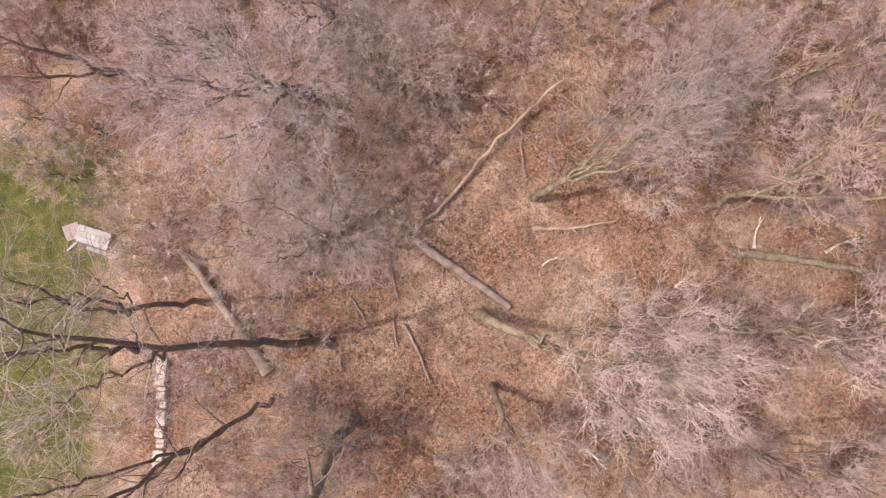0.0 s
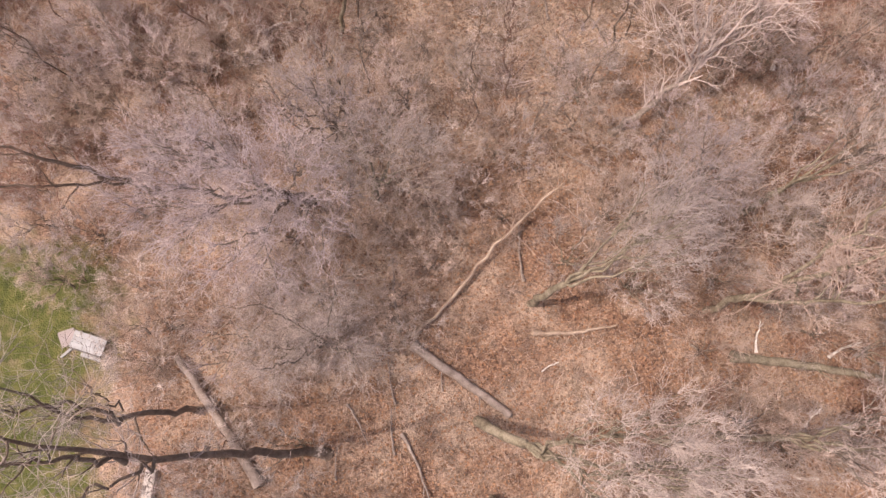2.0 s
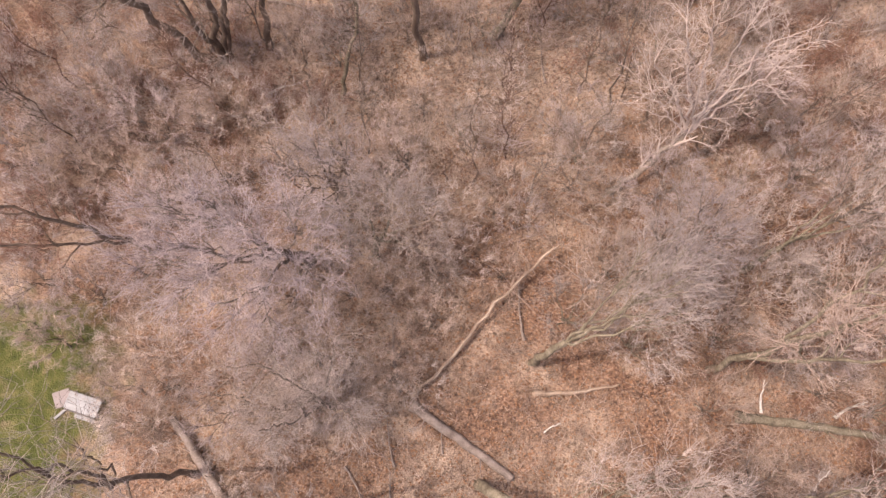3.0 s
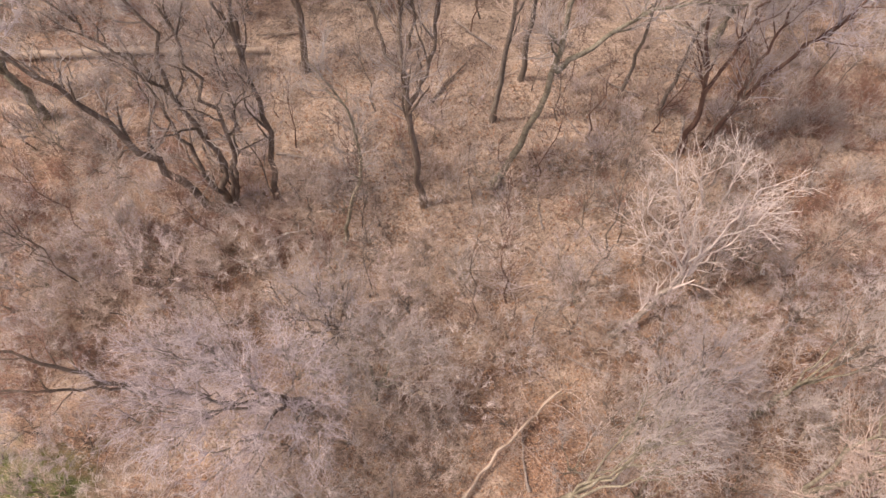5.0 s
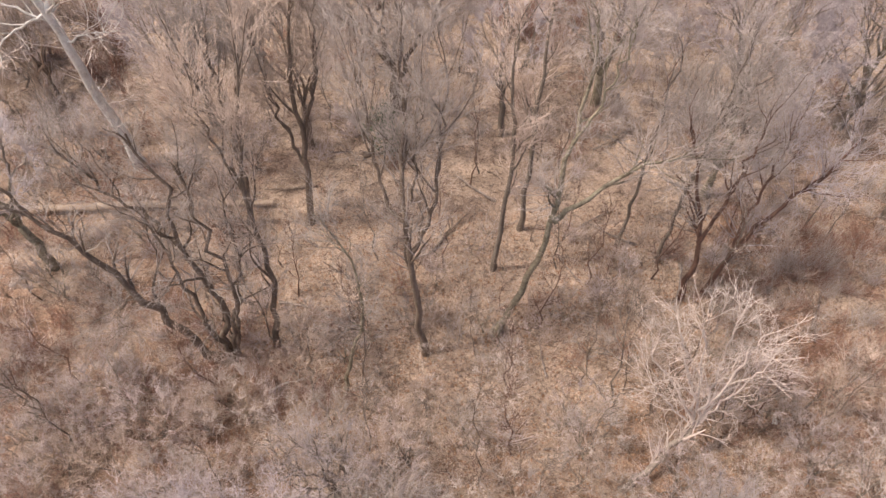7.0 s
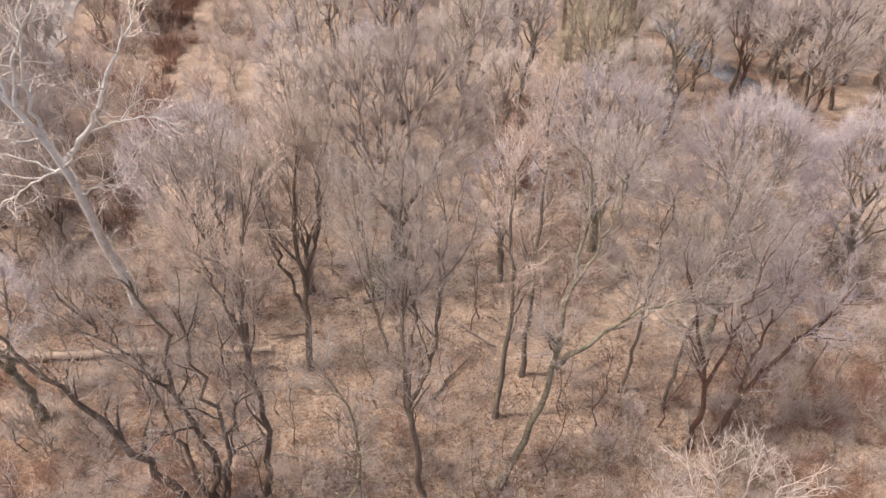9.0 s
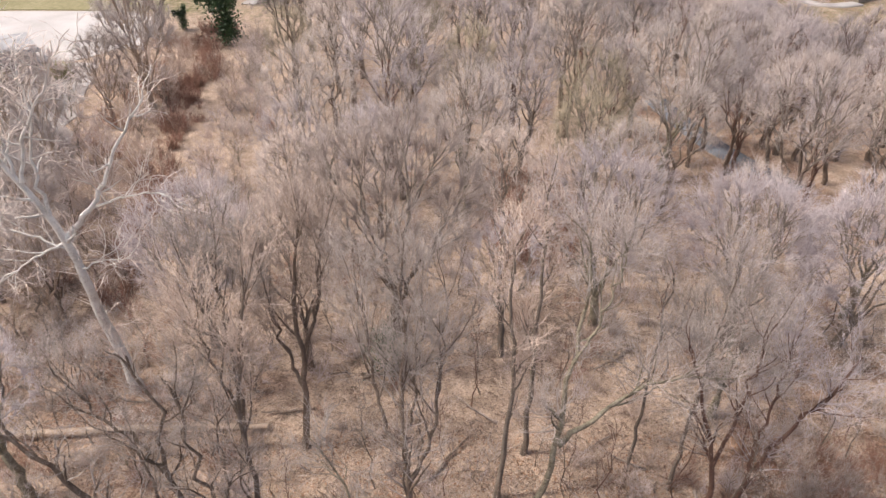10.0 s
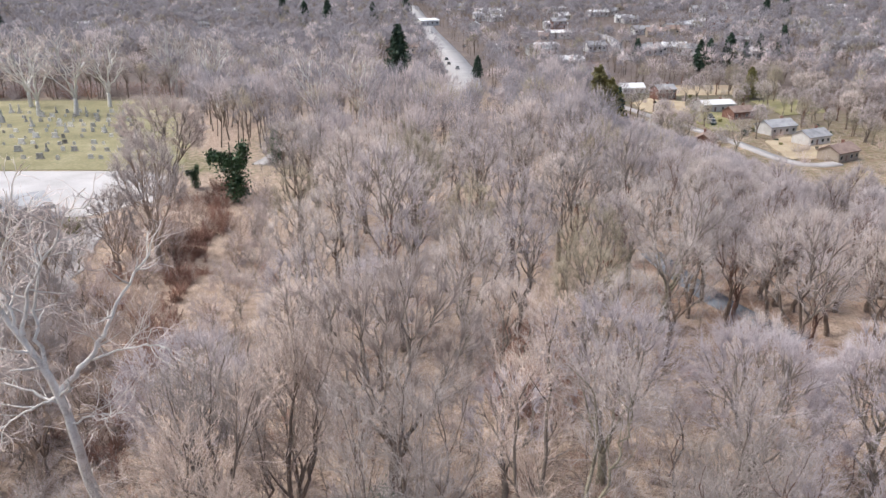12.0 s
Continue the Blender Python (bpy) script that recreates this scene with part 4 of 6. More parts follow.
pick = random.Random(5)
for i in range(6):
    while True:
        x, y = pick.uniform(-40, 50), pick.uniform(62, 100)
        if in_wood(x, y) and free(x, y, 5):
            break
    mid_protos.append(dome_tree(x, y, (17, 16, 15, 17, 15, 16)[i], i, 200 + i, (5.2, 4.6, 5.0, 4.4, 4.8, 4.6)[i], 0.3, 380, 6, (5, 4, 4), 0.021, (0.7, 1.6), 0.35, tw=(TWIG_ASH, TWIG_HAZE, TWIG_GREY, TWIG_HAZE, TWIG_GREY, TWIG_OLIVE)[i]))
    TAKEN.append((x, y))
count = 0
for tries in range(9000):
    y = 27 + 93 * pick.random() ** 0.8
    x = pick.uniform(-0.72, 0.72) * (y + 12)
    gap = (8.0 if y < 55 else 6.8) + (1.5 if x < bank(y) else 0)
    if not in_wood(x, y) or not free(x, y, gap):
        continue
    cap = sightline_cap(x, y)
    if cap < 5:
        continue
    TAKEN.append((x, y))
    if y < 55:
        src = pick.choice(near_protos)
        sc = pick.uniform(0.75, 1.05)
    else:
        src = pick.choice(mid_protos)
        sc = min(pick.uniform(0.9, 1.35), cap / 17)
    copy_thing(src, spin(x, y, ground_z(x, y) - 0.1, pick.uniform(0, 6.28), sc, pick.uniform(-0.06, 0.06)))
    count += 1
# lower trees on creek flat and village slope, capped by the camera's sight line
for tries in range(4000):
    y = pick.uniform(62, 190)
    x = pick.uniform(0.36, 0.80) * y
    cap = sightline_cap(x, y) if y > 80 else 14
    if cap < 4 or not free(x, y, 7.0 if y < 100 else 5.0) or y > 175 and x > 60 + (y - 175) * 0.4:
        continue
    if abs(x - np.interp(y, (58, 68, 76, 82, 92), (52, 42, 36, 33, 30))) < 3.5 and y < 94:
        continue
    TAKEN.append((x, y))
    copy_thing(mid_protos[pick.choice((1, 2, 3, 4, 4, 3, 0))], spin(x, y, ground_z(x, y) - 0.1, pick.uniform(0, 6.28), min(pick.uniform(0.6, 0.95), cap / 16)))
    count += 1
for x, y, a, s in ((-31, 45, 1, 0.6), (-34, 42, 3, 0.6), (-37, 47, 5, 0.7), (-33, 29, 6, 0.5)):
    copy_thing(near_protos[int(a) % 5], spin(x, y, -0.1, a, s))


# ---- far woods: one joined mass ----
def far_woods(name, near, far_end, count, boughs, strokes, fat, seed, dull):
    """Bare trees past the single ones, between two distances, as joined stems and crowns."""
    rng = np.random.default_rng(seed)
    n = 40000
    py = np.sqrt(rng.uniform(near ** 2, far_end ** 2, n))
    px = rng.uniform(-0.78, 0.78, n) * (py + 30)
    ok = ~((px > 66) & (px < 155) & (py >= 200) & (py < 350) & (rng.random(n) > 0.10))
    ok &= ~((px > -0.36 * py) & (px < -0.24 * py) & (py < 150))
    ok &= ~((px < -46 - (py - 130) * 0.36) & (py < 256)) & ~((px < -47) & (py < 160)) & ~((px < -34) & (py < 150))
    ok &= ~((np.abs(px - np.interp(py, (268, 336, 420, 488, 614, 750), (9, 10, 5.5, 0, -12, -25))) < 11) & (py > 262) & (py < 760))
    ok &= ~((py > 345) & (py < 640) & (px > -10) & (px < 0.36 * py) & (rng.random(n) > 0.42))
    px, py = px[ok], py[ok]
    keep = rng.random(len(px)) < count / len(px)
    px, py = px[keep], py[keep]
    px_mid = np.interp(py, (200, 268, 336), (8, 9, 10))
    ok2 = ~((np.abs(px - px_mid) < 8) & (py > 200) & (py < 270)) & ~((np.abs(px + 0.061 * py) < 6) & (py > 215) & (py < 300)) & ~((np.abs(px - 0.245 * py) < 7) & (py > 195) & (py < 232))
    px, py = px[ok2], py[ok2]
    # heights capped by the camera's sight line so the village stays visible
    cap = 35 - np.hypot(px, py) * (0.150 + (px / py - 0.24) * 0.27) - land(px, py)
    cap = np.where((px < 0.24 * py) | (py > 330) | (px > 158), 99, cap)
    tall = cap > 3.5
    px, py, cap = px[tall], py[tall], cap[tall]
    N = len(px)
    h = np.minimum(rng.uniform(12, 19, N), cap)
    base = np.stack([px, py, land(px, py) - 0.2], 1)
    fork = base + np.stack([rng.normal(0, 0.5, N), rng.normal(0, 0.5, N), h * 0.35], 1)
    w = Wood()
    w.tubes(np.stack([base, fork], 1), np.stack([h * 0.012, h * 0.008], 1), 3)
    wide = h * rng.uniform(0.24, 0.36, N)
    mid = base + np.stack([np.zeros(N), np.zeros(N), h * 0.62], 1)

    def head(k, low):
        d = unit(rng.normal(0, 1, (N * k, 3)))
        d[:, 2] = np.where(d[:, 2] < low, -d[:, 2], d[:, 2])
        return d, np.repeat(np.stack([wide, wide, h * 0.38], 1), k, 0)

    d, size = head(boughs, -0.2)
    ends = np.repeat(mid, boughs, 0) + d * size * 0.62
    w.tubes(np.stack([np.repeat(fork, boughs, 0), ends], 1), np.repeat(np.stack([h * 0.006, h * 0.003], 1), boughs, 0), 3, pointed=True)
    tagged(new(name + "_stems", w.mesh("far_stems", BARK_DARK)), "distant bare hardwood stems covering the hills", "woods", kind="stuff")
    d, size = head(strokes, -0.35)
    r = rng.uniform(0.35, 1.0, (len(d), 1)) ** 0.4
    start = np.repeat(mid, strokes, 0) + d * size * r * 0.62
    end = np.repeat(mid, strokes, 0) + d * size * r + [0, 0, 0.5] + rng.normal(0, 0.25, d.shape)
    sp = np.stack([start, end], 1)
    thick = np.repeat(np.hypot(px, py) * fat, strokes)
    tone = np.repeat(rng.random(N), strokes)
    for m, pick_ in ((TWIG_FAR_HAZE, tone < dull), (TWIG_MAUVE, (tone >= dull) & (tone < 0.93)), (TWIG_OLIVE, tone >= 0.93)):
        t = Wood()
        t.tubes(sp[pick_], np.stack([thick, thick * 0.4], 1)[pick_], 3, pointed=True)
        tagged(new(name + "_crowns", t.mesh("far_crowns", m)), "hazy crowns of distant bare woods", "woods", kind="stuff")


# last value: share of crowns in the painted haze tone, greater farther off
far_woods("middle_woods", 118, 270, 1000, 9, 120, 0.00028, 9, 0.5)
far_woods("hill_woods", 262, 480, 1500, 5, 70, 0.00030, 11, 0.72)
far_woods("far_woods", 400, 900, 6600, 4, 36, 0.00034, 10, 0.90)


# ---- undergrowth ----
def shrub(x, y, h, canes, material, seed, label, reach=0.7, thick=0.010, lite=False):
    rng = np.random.default_rng(seed)
    start = np.stack([rng.normal(0, 0.25 * h * reach, canes), rng.normal(0, 0.25 * h * reach, canes), np.zeros(canes)], 1)
    a = rng.uniform(0, 6.28, canes)
    lean = rng.uniform(0.2, 1.3, canes) * reach
    way = np.stack([np.cos(a) * lean, np.sin(a) * lean, np.ones(canes)], 1)
    P = polylines(rng, start, way, rng.uniform(0.6, 1.2, canes) * h, 3 if lite else 5, 0.2, -0.06)
    R = np.linspace(1.5, 0.7, 3 if lite else 5)[None] * thick * rng.uniform(0.8, 1.3, (canes, 1))
    w = Wood()
    w.tubes(P, R, 3)
    sp, sr = offshoots(rng, P, R, 5, 0.15, (25, 70), (0.25 * h, 0.6 * h), 0.4, 0.8, thick, 2 if lite else 3, 0.2, 0.0)
    w.tubes(sp, np.maximum(sr, thick * 0.7), 3, pointed=True)
    root = tagged(new("bare_shrub", w.mesh("bare_shrub", material)), label, "shrub", "undergrowth")
    root.location = (x, y, ground_z(x, y) - 0.05)
    return root


SHRUBS = [shrub(-4.5, 3.0, 2.2, 22, TWIG_WHITE, 301, "pale leafless shrub of arching canes"), shrub(-9.5, 4.0, 2.4, 24, TWIG_TAN, 302, "tan leafless thicket over leaf litter"),
          shrub(8.0, -1.0, 1.8, 22, TWIG_TAN, 303, "tan leafless thicket of thin canes"), shrub(-8.0, 12.0, 2.6, 24, TWIG_MAUVE, 304, "mauve-grey leafless shrub in the wood"),
          shrub(18.0, 9.0, 2.2, 24, TWIG_GREY, 305, "grey leafless bramble thicket"), shrub(-34, 84, 2.8, 24, TWIG_RED, 306, "red-brown leafless brush on the bank", thick=0.02)]
LITE = [shrub(-16 + 9 * i, 40, 2.4, 24, m, 310 + i, "leafless brush in the wood, " + w, thick=0.014, lite=True) for i, (m, w) in enumerate(((TWIG_TAN, "tan caned"), (TWIG_MAUVE, "mauve caned"), (TWIG_GREY, "grey caned"), (TWIG_RED, "red-brown")))]
BANK = [shrub(-33 - 2 * i, 78 + 6 * i, 2.6, 15, m, 330 + i, w, thick=0.026, lite=True) for i, (m, w) in enumerate(((TWIG_RED, "red-brown leafless brush on the bank"), (BARK_RED, "dark red-brown leafless brush on the bank"), (TWIG_TAN, "tan leafless brush on the bank")))]
brush = random.Random(8)


loose = []


def scatter(kinds, n, x0, x1, y0, y1, keep=lambda x, y: True, low=0.5, high=1.2, single=True):
    for _ in range(n):
        x, y = brush.uniform(x0, x1), brush.uniform(y0, y1)
        if keep(x, y):
            m = spin(x, y, ground_z(x, y) - 0.05, brush.uniform(0, 6.28), brush.uniform(low, high))
            kind = brush.choice(kinds)
            if single:
                copy_thing(kind, m)
            else:
                loose.extend((ob.data, m) for ob in ([kind] if kind.data else kind.children))


def open_floor(x, y):
    """The bare leaf-covered glade under the eye."""
    return ((x - 1.5) / 8.5) ** 2 + ((y + 0.5) / 7.0) ** 2 < 1


# small bare trees of the understorey
SMALL = []
for i, (x, y, h, tw, wide) in enumerate([(-10.5, 3.0, 5.5, TWIG_WHITE, 1.2), (8.6, 8.4, 6.5, TWIG_TAN, 1.0), (-14.0, 11.0, 6.0, TWIG_MAUVE, 1.2), (19.0, 8.0, 7.0, TWIG_GREY, 1.1)]):
    SMALL.append(dome_tree(x, y, h * 0.92, 2, 320 + i, 2.3 * wide, 0.12, 130, 4, (6, 4), 0.0115, (0.35, 0.9), 0.10, bark=(BARK_PALE, BARK_GREY, BARK_GREY, BARK_MOSS)[i], upper=(BARK_PALE, BARK_PALE, BARK_ASH, BARK_ASH)[i], tw=tw, name="bare_small_tree", group="understorey trees", fan=(18, 65), power=0.36, crook=0.09,
                           label=("low spreading bare tree with whitish twigs", "low spreading bare tree with tan twigs", "low spreading bare tree with mauve-grey twigs", "low spreading bare tree with grey twigs")[i]))

scatter(SMALL, 30, -14, 0, -13, 18, lambda x, y: not open_floor(x, y), 0.6, 1.1)
scatter(SMALL, 34, 6, 26, -13, 18, lambda x, y: not open_floor(x, y), 0.6, 1.1)
scatter(SMALL, 16, -26, -13, 8, 20, low=0.6, high=1.1)
scatter(SMALL[:3], 8, -20, -13, -12, 6, low=0.5, high=0.8)
scatter(SMALL, 70, -9, 20, 8, 24, low=0.35, high=0.7)
scatter(SMALL[1:3], 34, -27, -8, 9, 21, low=0.35, high=0.7)
scatter(SMALL, 16, -6, 24, 22, 34, low=0.35, high=0.6)
SAPLINGS = []
for i, (x, y, h, b, tw) in enumerate([(-4.0, 15.0, 7.0, BARK_GREY, TWIG_GREY), (7.5, 19.0, 8.0, BARK_DARK, TWIG_TAN), (-9.0, 25.0, 6.0, BARK_RED, TWIG_TAN)]):
    SAPLINGS.append(tree("bare_sapling", [straight(x, y, h, 0.045, (0.4, 0.5), 0.3)], b, tw, 340 + i, ("thin grey bare sapling in the undergrowth", "thin dark bare sapling in the undergrowth", "thin reddish bare sapling in the undergrowth")[i],
                         limbs=9, limb_len=(0.8, 1.8), branch=4, shoots=3, sprays=0, twig_r=0.012, split=False, fine=False, limb_from=0.25, reach=0.5, up=0.12, group="saplings"))
scatter(SAPLINGS, 150, -30, 32, 12, 58, low=0.6, high=1.2)
scatter(SAPLINGS, 26, -13, 24, -12, 14, lambda x, y: not open_floor(x, y), 0.5, 0.9)
scatter(SHRUBS[:3] + SHRUBS[4:5], 130, -15, 26, -14, 16, lambda x, y: not open_floor(x, y), 0.5, 1.1)
scatter(SHRUBS[1:3], 40, -8, 10, -8, 7, low=0.25, high=0.55)
scatter(SMALL, 26, -34, -13, 14, 46, low=0.5, high=1.0, single=False)
scatter(SHRUBS[:4], 14, -23, -14, -12, 8, low=0.4, high=0.7)
scatter(LITE, 330, -34, 36, 15, 60, low=0.4, high=1.0, single=False)
scatter(LITE[2:], 130, 19.5, 33, 13, 32, low=0.35, high=0.75, single=False)
scatter(LITE[2:], 130, -32, -12, 14, 42, low=0.35, high=0.7, single=False)
scatter(LITE[1:2] + LITE[3:], 190, -32, -9, 9, 24, low=0.35, high=0.7, single=False)
scatter(BANK[:1] * 6 + BANK[1:], 1500, -52, -22, 45, 132, lambda x, y: abs(x - bank(y) - 1.2 * math.sin(y * 0.31)) < 1.9 + 0.012 * (y - 45), 0.4, 1.0, single=False)
scatter(LITE + LITE[3:], 170, -30, 40, 58, 100, low=0.5, high=1.0, single=False)
scatter(LITE[:3], 110, -48, -16, 58, 126, lambda x, y: 4 < x - bank(y) < 12, 0.8, 1.5, single=False)
scatter(LITE[3:], 34, 5, 13, 50, 68, low=1.0, high=1.6, single=False)
scatter(LITE[1:], 120, -170, -45, 258, 280, low=1.6, high=2.6, single=False)
scatter(LITE[:3], 130, 50, 170, 110, 350, low=1.0, high=1.8, single=False)
scatter(BANK[2:] * 3 + BANK[:1] + LITE[:1], 520, -62, -26, 48, 122, lambda x, y: -11 < x - bank(y) < -2, 0.5, 1.1, single=False)
scatter(LITE[3:], 26, -13, -5, 16.5, 20, low=0.3, high=0.55, single=False)


# low crowns round the glade and along the bank
for i, (x, y) in enumerate(((-2.4, 9.2), (-4.7, 7.2), (0.5, 11.2), (-7.5, 4.7), (-5.5, 2.4), (-4.1, 5.2), (-9.8, 4.4), (-15.2, 4.4), (-17.2, 6.6), (9.0, 10.3), (11.3, 7.8), (13.2, 10.1), (17.5, 8.1),
                            (18.9, 4.4), (9.8, 4.4), (3.2, 12.0), (6.4, 13.0), (-3.0, 13.5), (-11, 13.5), (2.2, 15.5), (-20.5, 9.5), (-12.9, 2.6), (-13.8, 0.4), (-9.6, 1.4), (-11.0, -4.6), (20, -3), (22, -8), (14, -9), (18, -12), (0.5, -10.5), (-7, -10.5), (-12, -9.5), (3, 18), (7, 16.5))):
    copy_thing(SMALL[(0, 1, 0, 2, 0)[i % 5]], spin(x, y, -0.05, i * 2.1, 0.62 + 0.07 * (i % 6)))
for i, (x, y) in enumerate(((-20, 5.4), (-18, 4.8), (-17.4, 7.2), (-19.5, 7.4), (-21.5, 6.4), (-6.8, 2.4), (-5.0, 1.8), (-8.2, 4.0), (-7.2, 0.6), (-6.0, 3.6), (-3.4, 3.4), (-1.2, 10.5), (-3.2, 12.4))):
    copy_thing(SMALL[(2, 0, 0)[i % 3]], spin(x, y, -0.05, i * 1.9, 0.6 + 0.06 * (i % 5)))
scatter(SMALL[:2] + SMALL[:1] + SMALL[3:], 26, 9, 26, -12, 11, lambda x, y: not open_floor(x, y), 0.8, 1.2)
scatter(SMALL, 20, -40, -27, 38, 64, lambda x, y: x < bank(y) - 3, 0.8, 1.3, single=False)
scatter(SHRUBS[1:5], 30, -40, -24, 36, 64, lambda x, y: x < bank(y) - 2, low=0.7, high=1.1)
for i in range(16):
    y = 62 + 3.6 * i
    copy_thing(SMALL[(3, 1, 2)[i % 3]], spin(bank(y) + 8 + 2.0 * math.sin(i * 2.3), y, -0.05, i * 1.7, 0.8 + 0.1 * (i % 4)))
scatter(SMALL[1:], 34, -56, -30, 52, 116, lambda x, y: -9 < x - bank(y) < -2, 0.8, 1.4, single=False)
scatter(SMALL[:2], 20, -9, 0, 0, 9, low=0.5, high=0.85)
scatter(SHRUBS[1:5], 40, -40, -18, 60, 118, lambda x, y: abs(x - bank(y) - 8) < 3.5, 0.6, 1.1)
scatter(SMALL, 60, -66, -36, 44, 100, lambda x, y: x < bank(y) - 8, 1.0, 1.5, single=False)
scatter(SHRUBS[1:4], 60, -66, -38, 50, 108, lambda x, y: x < bank(y) - 5, 0.8, 1.4, single=False)
scatter(LITE[3:] * 2 + LITE[2:3], 300, 13, 31, -14, 30, low=0.28, high=0.6, single=False)
joined("undergrowth", loose, "leafless brush and bramble thickets under the wood", "undergrowth")


def dry_grass():
    """Pale dead stalks and vine ends standing out of the litter."""
    rng = np.random.default_rng(14)
    n = 95000
    x, y = rng.uniform(-32, 34, n), -15 + 88 * rng.random(n) ** 1.2
    clump = np.sin(x * 1.1 + 2 * np.sin(y * 0.6)) + np.cos(y * 0.9 + 1.7 * np.sin(x * 0.5))
    ok = (clump + rng.normal(0, 0.8, n) > 0.0) & (x > -15 - 0.5 * np.maximum(0, y - 5))
    ok &= (((x - 1.5) / 8.5) ** 2 + ((y + 0.5) / 7.0) ** 2 > 1) | (rng.random(n) < 0.35)
    x, y = x[ok], y[ok]
    n = len(x)
    a, lean = rng.uniform(0, 6.28, n), rng.uniform(0.2, 1.6, n)
    way = np.stack([np.cos(a) * lean, np.sin(a) * lean, np.ones(n)], 1)
    P = polylines(rng, np.stack([x, y, land(x, y) - 0.03], 1), way, rng.uniform(0.25, 0.9, n), 2, 0.1, 0)
    for m, pick_ in ((TWIG_TAN, slice(0, None, 2)), (TWIG_WHITE, slice(1, None, 2))):
        w = Wood()
        w.tubes(P[pick_], np.repeat(0.008 + 0.00018 * np.maximum(0, y[pick_, None]), 2, 1), 3, pointed=True)
        tagged(new("dry_grass", w.mesh("dry_grass", m)), "pale dead grass stalks and vine ends", "grass", kind="stuff")


dry_grass()


def fallen_twigs():
    """Thin twigs and vine stems lying about on the litter."""
    rng = np.random.default_rng(15)
    n = 62000
    x, y = rng.uniform(-34, 36, n), -14 + 84 * rng.random(n) ** 1.15
    ok = (x > -15 - 0.5 * np.maximum(0, y - 5)) & (np.abs(x) < 0.8 * y + 24)
    x, y = x[ok], y[ok]
    n = len(x)
    a = rng.uniform(0, 6.28, n)
    way = np.stack([np.cos(a), np.sin(a), rng.normal(0.12, 0.22, n)], 1)
    P = polylines(rng, np.stack([x, y, land(x, y) + rng.uniform(0.02, 0.22, n)], 1), way, rng.uniform(0.3, 1.4, n), 2, 0.1, 0)
    thick = (0.009 + 0.00016 * np.maximum(0, y)) * rng.uniform(0.8, 1.6, n)
    for i, m in enumerate((BARK_DARK, BARK_RED, TWIG_TAN, LOG)):
        w = Wood()
        w.tubes(P[i::4], np.repeat(thick[i::4, None], 2, 1), 3, pointed=True)
        tagged(new("fallen_twigs", w.mesh("fallen_twigs", m)), "thin fallen twigs strewn over leaf litter", "twigs", kind="stuff")


fallen_twigs()


def leaf_litter():
    """Loose dry leaves on the near wood floor."""
    rng = np.random.default_rng(12)
    n = 46000
    x, y = rng.uniform(-24, 24, n), -14 + 46 * rng.random(n) ** 1.2
    ok = x > -15
    x, y = x[ok], y[ok]
    n = len(x)
    z = land(x, y) + 0.03 + 0.05 * rng.random(n)
    a, s = rng.uniform(0, 6.28, n), rng.uniform(0.045, 0.085, n)
    tilt = rng.normal(0, 0.5, (n, 2))
    u = np.stack([np.cos(a), np.sin(a), tilt[:, 0]], 1) * s[:, None]
    v = np.stack([-np.sin(a), np.cos(a), tilt[:, 1]], 1) * s[:, None] * 0.65
    c = np.stack([x, y, z], 1)
    quad = np.stack([c - u, c - v * 0.9 + [0, 0, 0.015], c + u, c + v], 1).reshape(-1, 3)
    me = mesh_of("leaf_litter", quad, [np.arange(4 * n).reshape(n, 4)], LEAF, smooth=False)
    tagged(new("leaf_litter", me), "loose dry orange-brown fallen leaves", "leaves", kind="stuff")


leaf_litter()


# ---- the paved lot, streets and lawns beyond the wood ----
def ribbon(name, points, width, material, label, lift=0.35, category="road"):
    P = np.array(points, float)
    s = np.concatenate([[0], np.cumsum(np.linalg.norm(np.diff(P, axis=0), axis=1))])
    u = np.linspace(0, s[-1], max(6, int(s[-1] / 8)))
    C = np.stack([np.interp(u, s, P[:, c]) for c in range(2)], 1)
    for _ in range(3):
        C[1:-1] = 0.25 * C[:-2] + 0.5 * C[1:-1] + 0.25 * C[2:]
    d = unit(np.gradient(C, axis=0))
    nrm = np.stack([-d[:, 1], d[:, 0]], 1)
    rows = []
    for k, dz in ((-0.5, -0.5), (-0.5, 0), (0.5, 0), (0.5, -0.5)):
        q = C + nrm * width * k
        rows.append(np.concatenate([q, (land(C[:, 0], C[:, 1]) + lift + dz)[:, None]], 1))
    V = np.stack(rows, 1)
    i = np.arange(len(C) * 4).reshape(-1, 4)
    q = np.concatenate([np.stack([i[:-1, j], i[:-1, j + 1], i[1:, j + 1], i[1:, j]], -1) for j in range(3)])
    return tagged(new(name, mesh_of(name, V.reshape(-1, 3), [q], material, smooth=False)), label, category, kind="structure")


def patch(name, outline, material, label, lift, category="ground", ragged=0.9):
    """A level piece of ground inside an outline, draped on the land."""
    bm = bmesh.new()
    rng = random.Random(len(name) + int(outline[0][0]))
    ring = []
    for (x0, y0), (x1, y1) in zip(outline, outline[1:] + outline[:1]):     # a worn, uneven edge
        for k in range(6):
            ring.append((x0 + (x1 - x0) * k / 6 + rng.uniform(-ragged, ragged), y0 + (y1 - y0) * k / 6 + rng.uniform(-ragged, ragged)))
    f = bm.faces.new([bm.verts.new((x, y, ground_z(x, y) + lift)) for x, y in ring])
    r = bmesh.ops.extrude_face_region(bm, geom=[f])
    bmesh.ops.translate(bm, vec=(0, 0, -0.6), verts=[v for v in r["geom"] if isinstance(v, bmesh.types.BMVert)])
    return tagged(part(name, bm, material, None), label, category, kind="structure")


